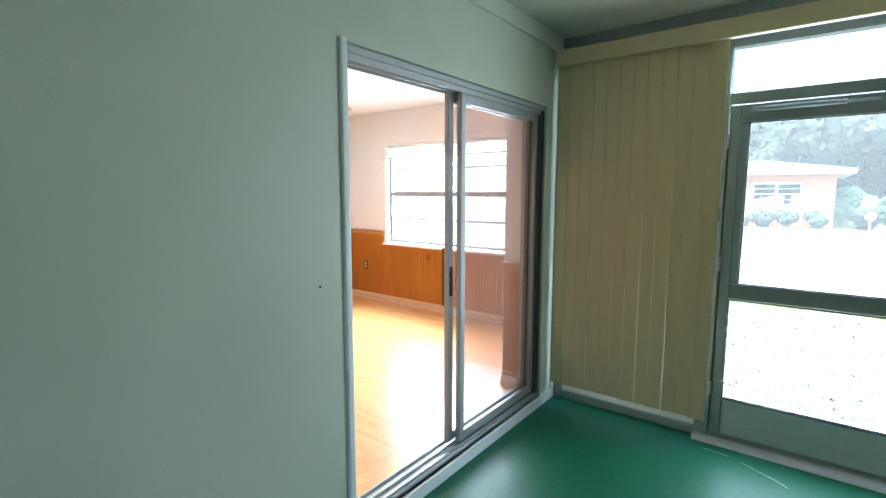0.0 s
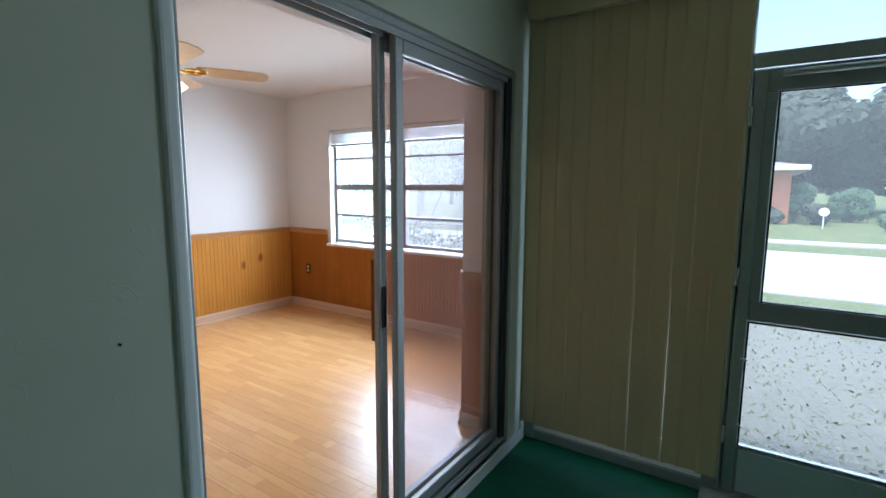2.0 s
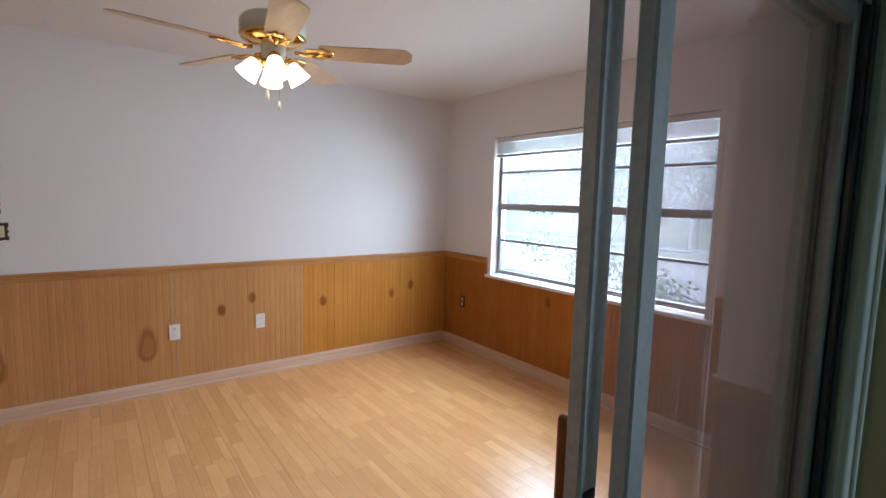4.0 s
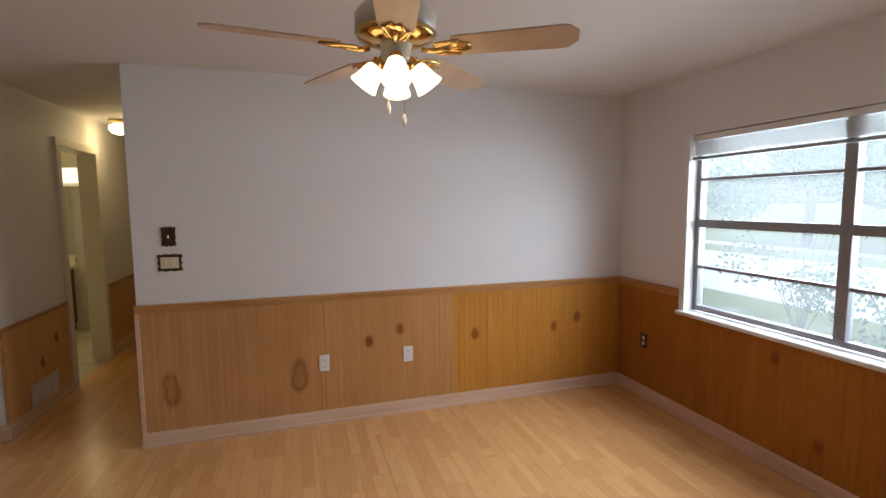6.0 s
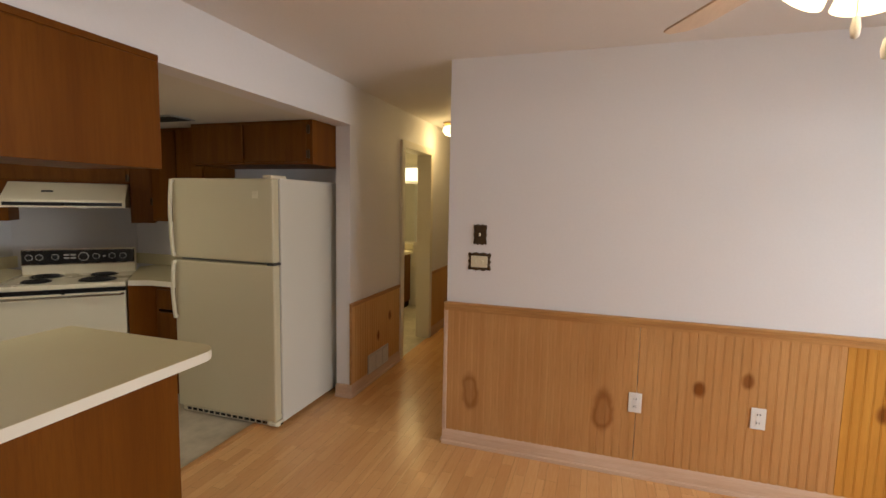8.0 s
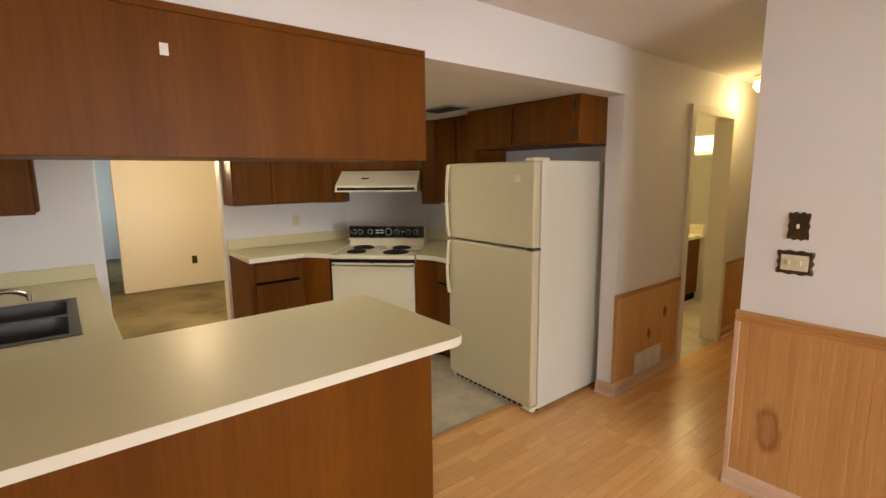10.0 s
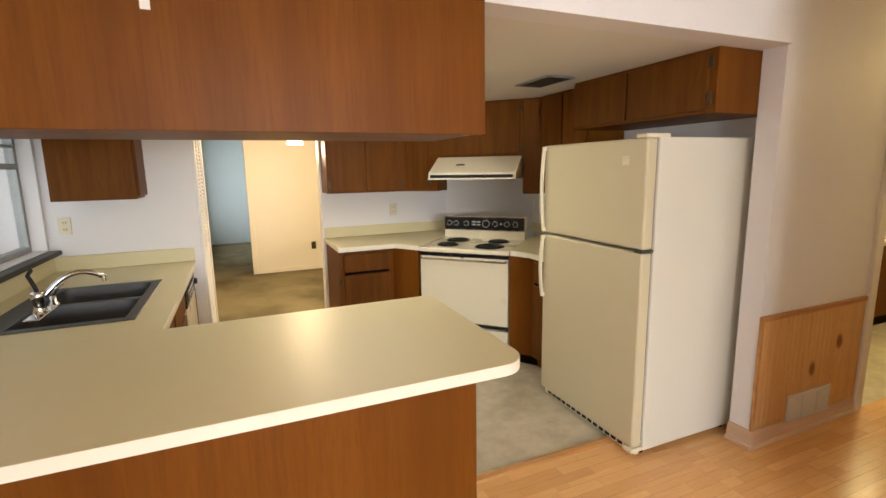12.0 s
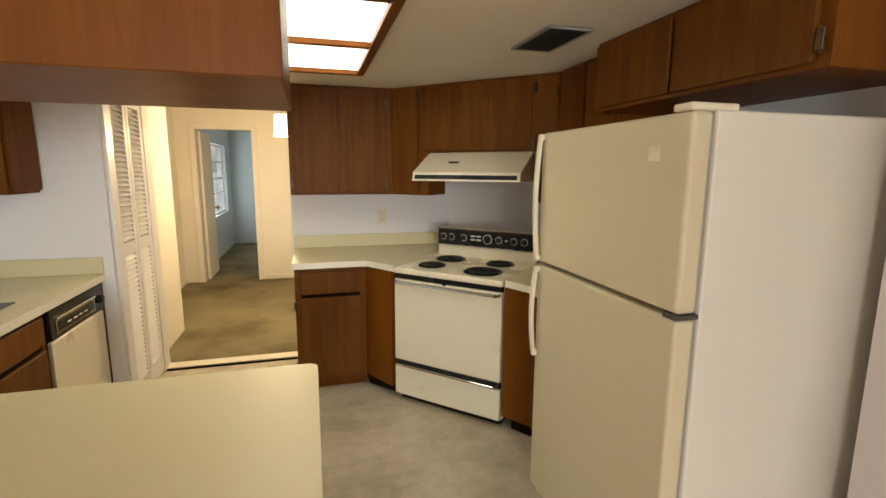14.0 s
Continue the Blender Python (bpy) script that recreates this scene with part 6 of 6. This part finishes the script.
def hedge(x0, x1, y0, y1, h, label):
    """A clipped hedge: leaf clumps thick over a boxy body of stems."""
    t = thing("hedge", label, "hedge", ((x0 + x1) / 2, (y0 + y1) / 2, GZ))
    blobs = []
    for k in range(40):
        blobs.append((random.uniform(x0 + 0.2, x1 - 0.2), random.uniform(y0 + 0.2, y1 - 0.2), GZ + random.uniform(0.25, h - 0.2), 0.42))
    me = leaf_cloud(blobs, 0.09, 130)
    me.materials.append(M_LEAF)
    ob = new("leaves", me)
    ob.parent = t
    ob.matrix_parent_inverse = t.matrix_basis.inverted()
    twigs = bmesh.new()
    for k in range(10):
        x, y = x0 + (x1 - x0) * (k + 0.5) / 10, (y0 + y1) / 2
        tube(twigs, [(x, y, GZ), (x + 0.05, y + 0.05, GZ + h * 0.5), (x - 0.04, y, GZ + h * 0.85)], 0.02, 5)
    part("stems", twigs, M_BARK, t)


hedge(3.5, 5.2, 35.5, 36.7, 1.75, "clipped green hedge on the lawn across the street")
shrub(4.75, 29.6, 0.9, 0.8, M_LEAF, 0.09, 200)

house = thing("neighbour_house", "low orange brick house with a pale roof edge across the street", "house", (-3.0, 36, GZ))
wallm = wall_along_x(bmesh.new(), 33.0, 33.3, -9.0, 1.6, GZ, 2.35, [(-1.9, 0.3, 0.75, 1.95), (-6.5, -4.6, 0.75, 1.95)])
bx(wallm, -9.0, 33.3, GZ, -8.7, 41, 2.35)
bx(wallm, 1.3, 33.3, GZ, 1.6, 41, 2.35)
part("wall", wallm, M_BRICK, house)
part("fascia", box(-9.7, 32.3, 2.35, 2.3, 42, 2.6, bev=0.03), M_TRIM, house, "white roof edge")
bm = bmesh.new()
lo = [bm.verts.new(p) for p in ((-9.6, 32.4, 2.6), (2.2, 32.4, 2.6), (2.2, 41.9, 2.6), (-9.6, 41.9, 2.6))]
hi = [bm.verts.new(p) for p in ((-6.0, 37, 3.3), (-1.5, 37, 3.3))]
for f in ((0, 1, 5, 4), (1, 2, 5), (2, 3, 4, 5), (3, 0, 4)):
    bm.faces.new([(lo + hi)[i] for i in f])
part("roof", bm, M_ROOF, house, "low grey hipped roof")
for x0, x1 in ((-1.9, 0.3), (-6.5, -4.6)):
    w = part("window", box(x0, 33.06, 0.75, x1, 33.12, 1.95), M_GLASS, house)
    bm = bmesh.new()
    for a in ((x0, 0.75, x0 + 0.1, 1.95), (x1 - 0.1, 0.75, x1, 1.95), (x0, 0.75, x1, 0.83), (x0, 1.87, x1, 1.95), ((x0 + x1) / 2 - 0.06, 0.75, (x0 + x1) / 2 + 0.06, 1.95), (x0, 1.33, x1, 1.38), (x0, 1.05, x1, 1.08), (x0, 1.62, x1, 1.65)):
        bx(bm, a[0], 32.97, a[1], a[2], 33.05, a[3])
    part("frame", bm, M_TRIM, w, "white window frame")
sign = thing("yard_sign", "small white round sign standing on the lawn", "sign", (2.75, 30, GZ))
part("post", cyl(bmesh.new(), (2.75, 30, GZ), (2.75, 30, 0.2), 0.025, n=8), M_TRIM, sign)
part("board", cyl(bmesh.new(), (2.75, 29.95, 0.42), (2.75, 30.0, 0.42), 0.19, n=20), M_TRIM, sign)
mail = thing("wooden_post", "pale wooden post with one braced arm on the lawn", "post", (5.3, 29, GZ))
part("upright", box(5.26, 28.96, GZ, 5.34, 29.04, 1.75, bev=0.01), M_PLATE, mail)
part("arm", box(4.50, 28.965, 1.44, 5.48, 29.035, 1.51, bev=0.01), M_PLATE, mail)
part("brace", cyl(bmesh.new(), (4.65, 29, 1.42), (5.27, 29, 0.85), 0.025, n=8), M_PLATE, mail)


def leaf_litter():
    """Dry leaves and grass tufts strewn over the lawn before the porch."""
    verts, faces = [], []
    for _ in range(15000):
        x, y = random.uniform(-5, 7), random.uniform(5.95, 12.4)
        s = random.uniform(0.012, 0.035)
        a = random.uniform(0, 6.28)
        lean = random.uniform(0.1, 0.9)
        u = Vector((math.cos(a), math.sin(a), lean)) * s
        w = Vector((-math.sin(a), math.cos(a), 0)) * s * 0.35
        c = Vector((x, y, GZ + 0.002))
        i = len(verts)
        verts += [c - w, c + w, c + u + w * 0.3, c + u - w * 0.3]
        faces.append((i, i + 1, i + 2, i + 3))
    me = bpy.data.meshes.new("lawn_tufts")
    me.from_pydata([tuple(v) for v in verts], [], faces)
    me.materials.append(M_LITTER)
    tagged(new("lawn_tufts", me), "dry leaves and grass tufts on sandy lawn", "grass", "", "stuff")


M_LITTER = paint("dry_leaf", (0.13, 0.165, 0.09), 0.9, 0.4, 3, 20, 0.0, dirt=(0.08, 0.12, 0.05))
leaf_litter()

# ---- laminate boards, one by one ----
floor = tagged(new("floor_dining"), "beech-look strip laminate floor with a soft sheen", "floor", "", "structure")
random.seed(4)
shared_boards = {}


def board_mesh(length, width):
    key = (round(length, 3), round(width, 3))
    if key not in shared_boards:
        bm = bmesh.new()
        bx(bm, 0, 0, -0.010, length, width, 0.0)
        top_edges = [e for e in bm.edges if all(v.co.z > -0.001 for v in e.verts)]
        bmesh.ops.bevel(bm, geom=top_edges, offset=0.0006, segments=1, affect="EDGES")
        shared_boards[key] = mesh_of("floor_board", bm, M_LAMINATE)
    return shared_boards[key]


def lay(x0, x1, y0, y1):
    row, y = 0, y0
    while y < y1 - 0.01:
        w = min(0.1935, y1 - y)
        x = x0 - (0.0, 0.43, 0.82, 0.21)[row % 4]
        while x < x1 - 0.01:
            a, b = max(x, x0), min(x + 1.2, x1)
            if b - a > 0.02:
                ob = new("floor_board", board_mesh(b - a - 0.0004, w - 0.0004))
                ob.location = (a, y, 0.0)
                ob.parent = floor
            x += 1.2
        y += 0.1935
        row += 1


lay(XW, XE, 2.0, YN)
lay(-8.0, XW, 2.36, 3.27)
lay(-4.86, XW, 2.0, 2.24)
lay(-4.70, XW, 2.24, 2.36)
lay(XE, -0.905, SY0, SY1)
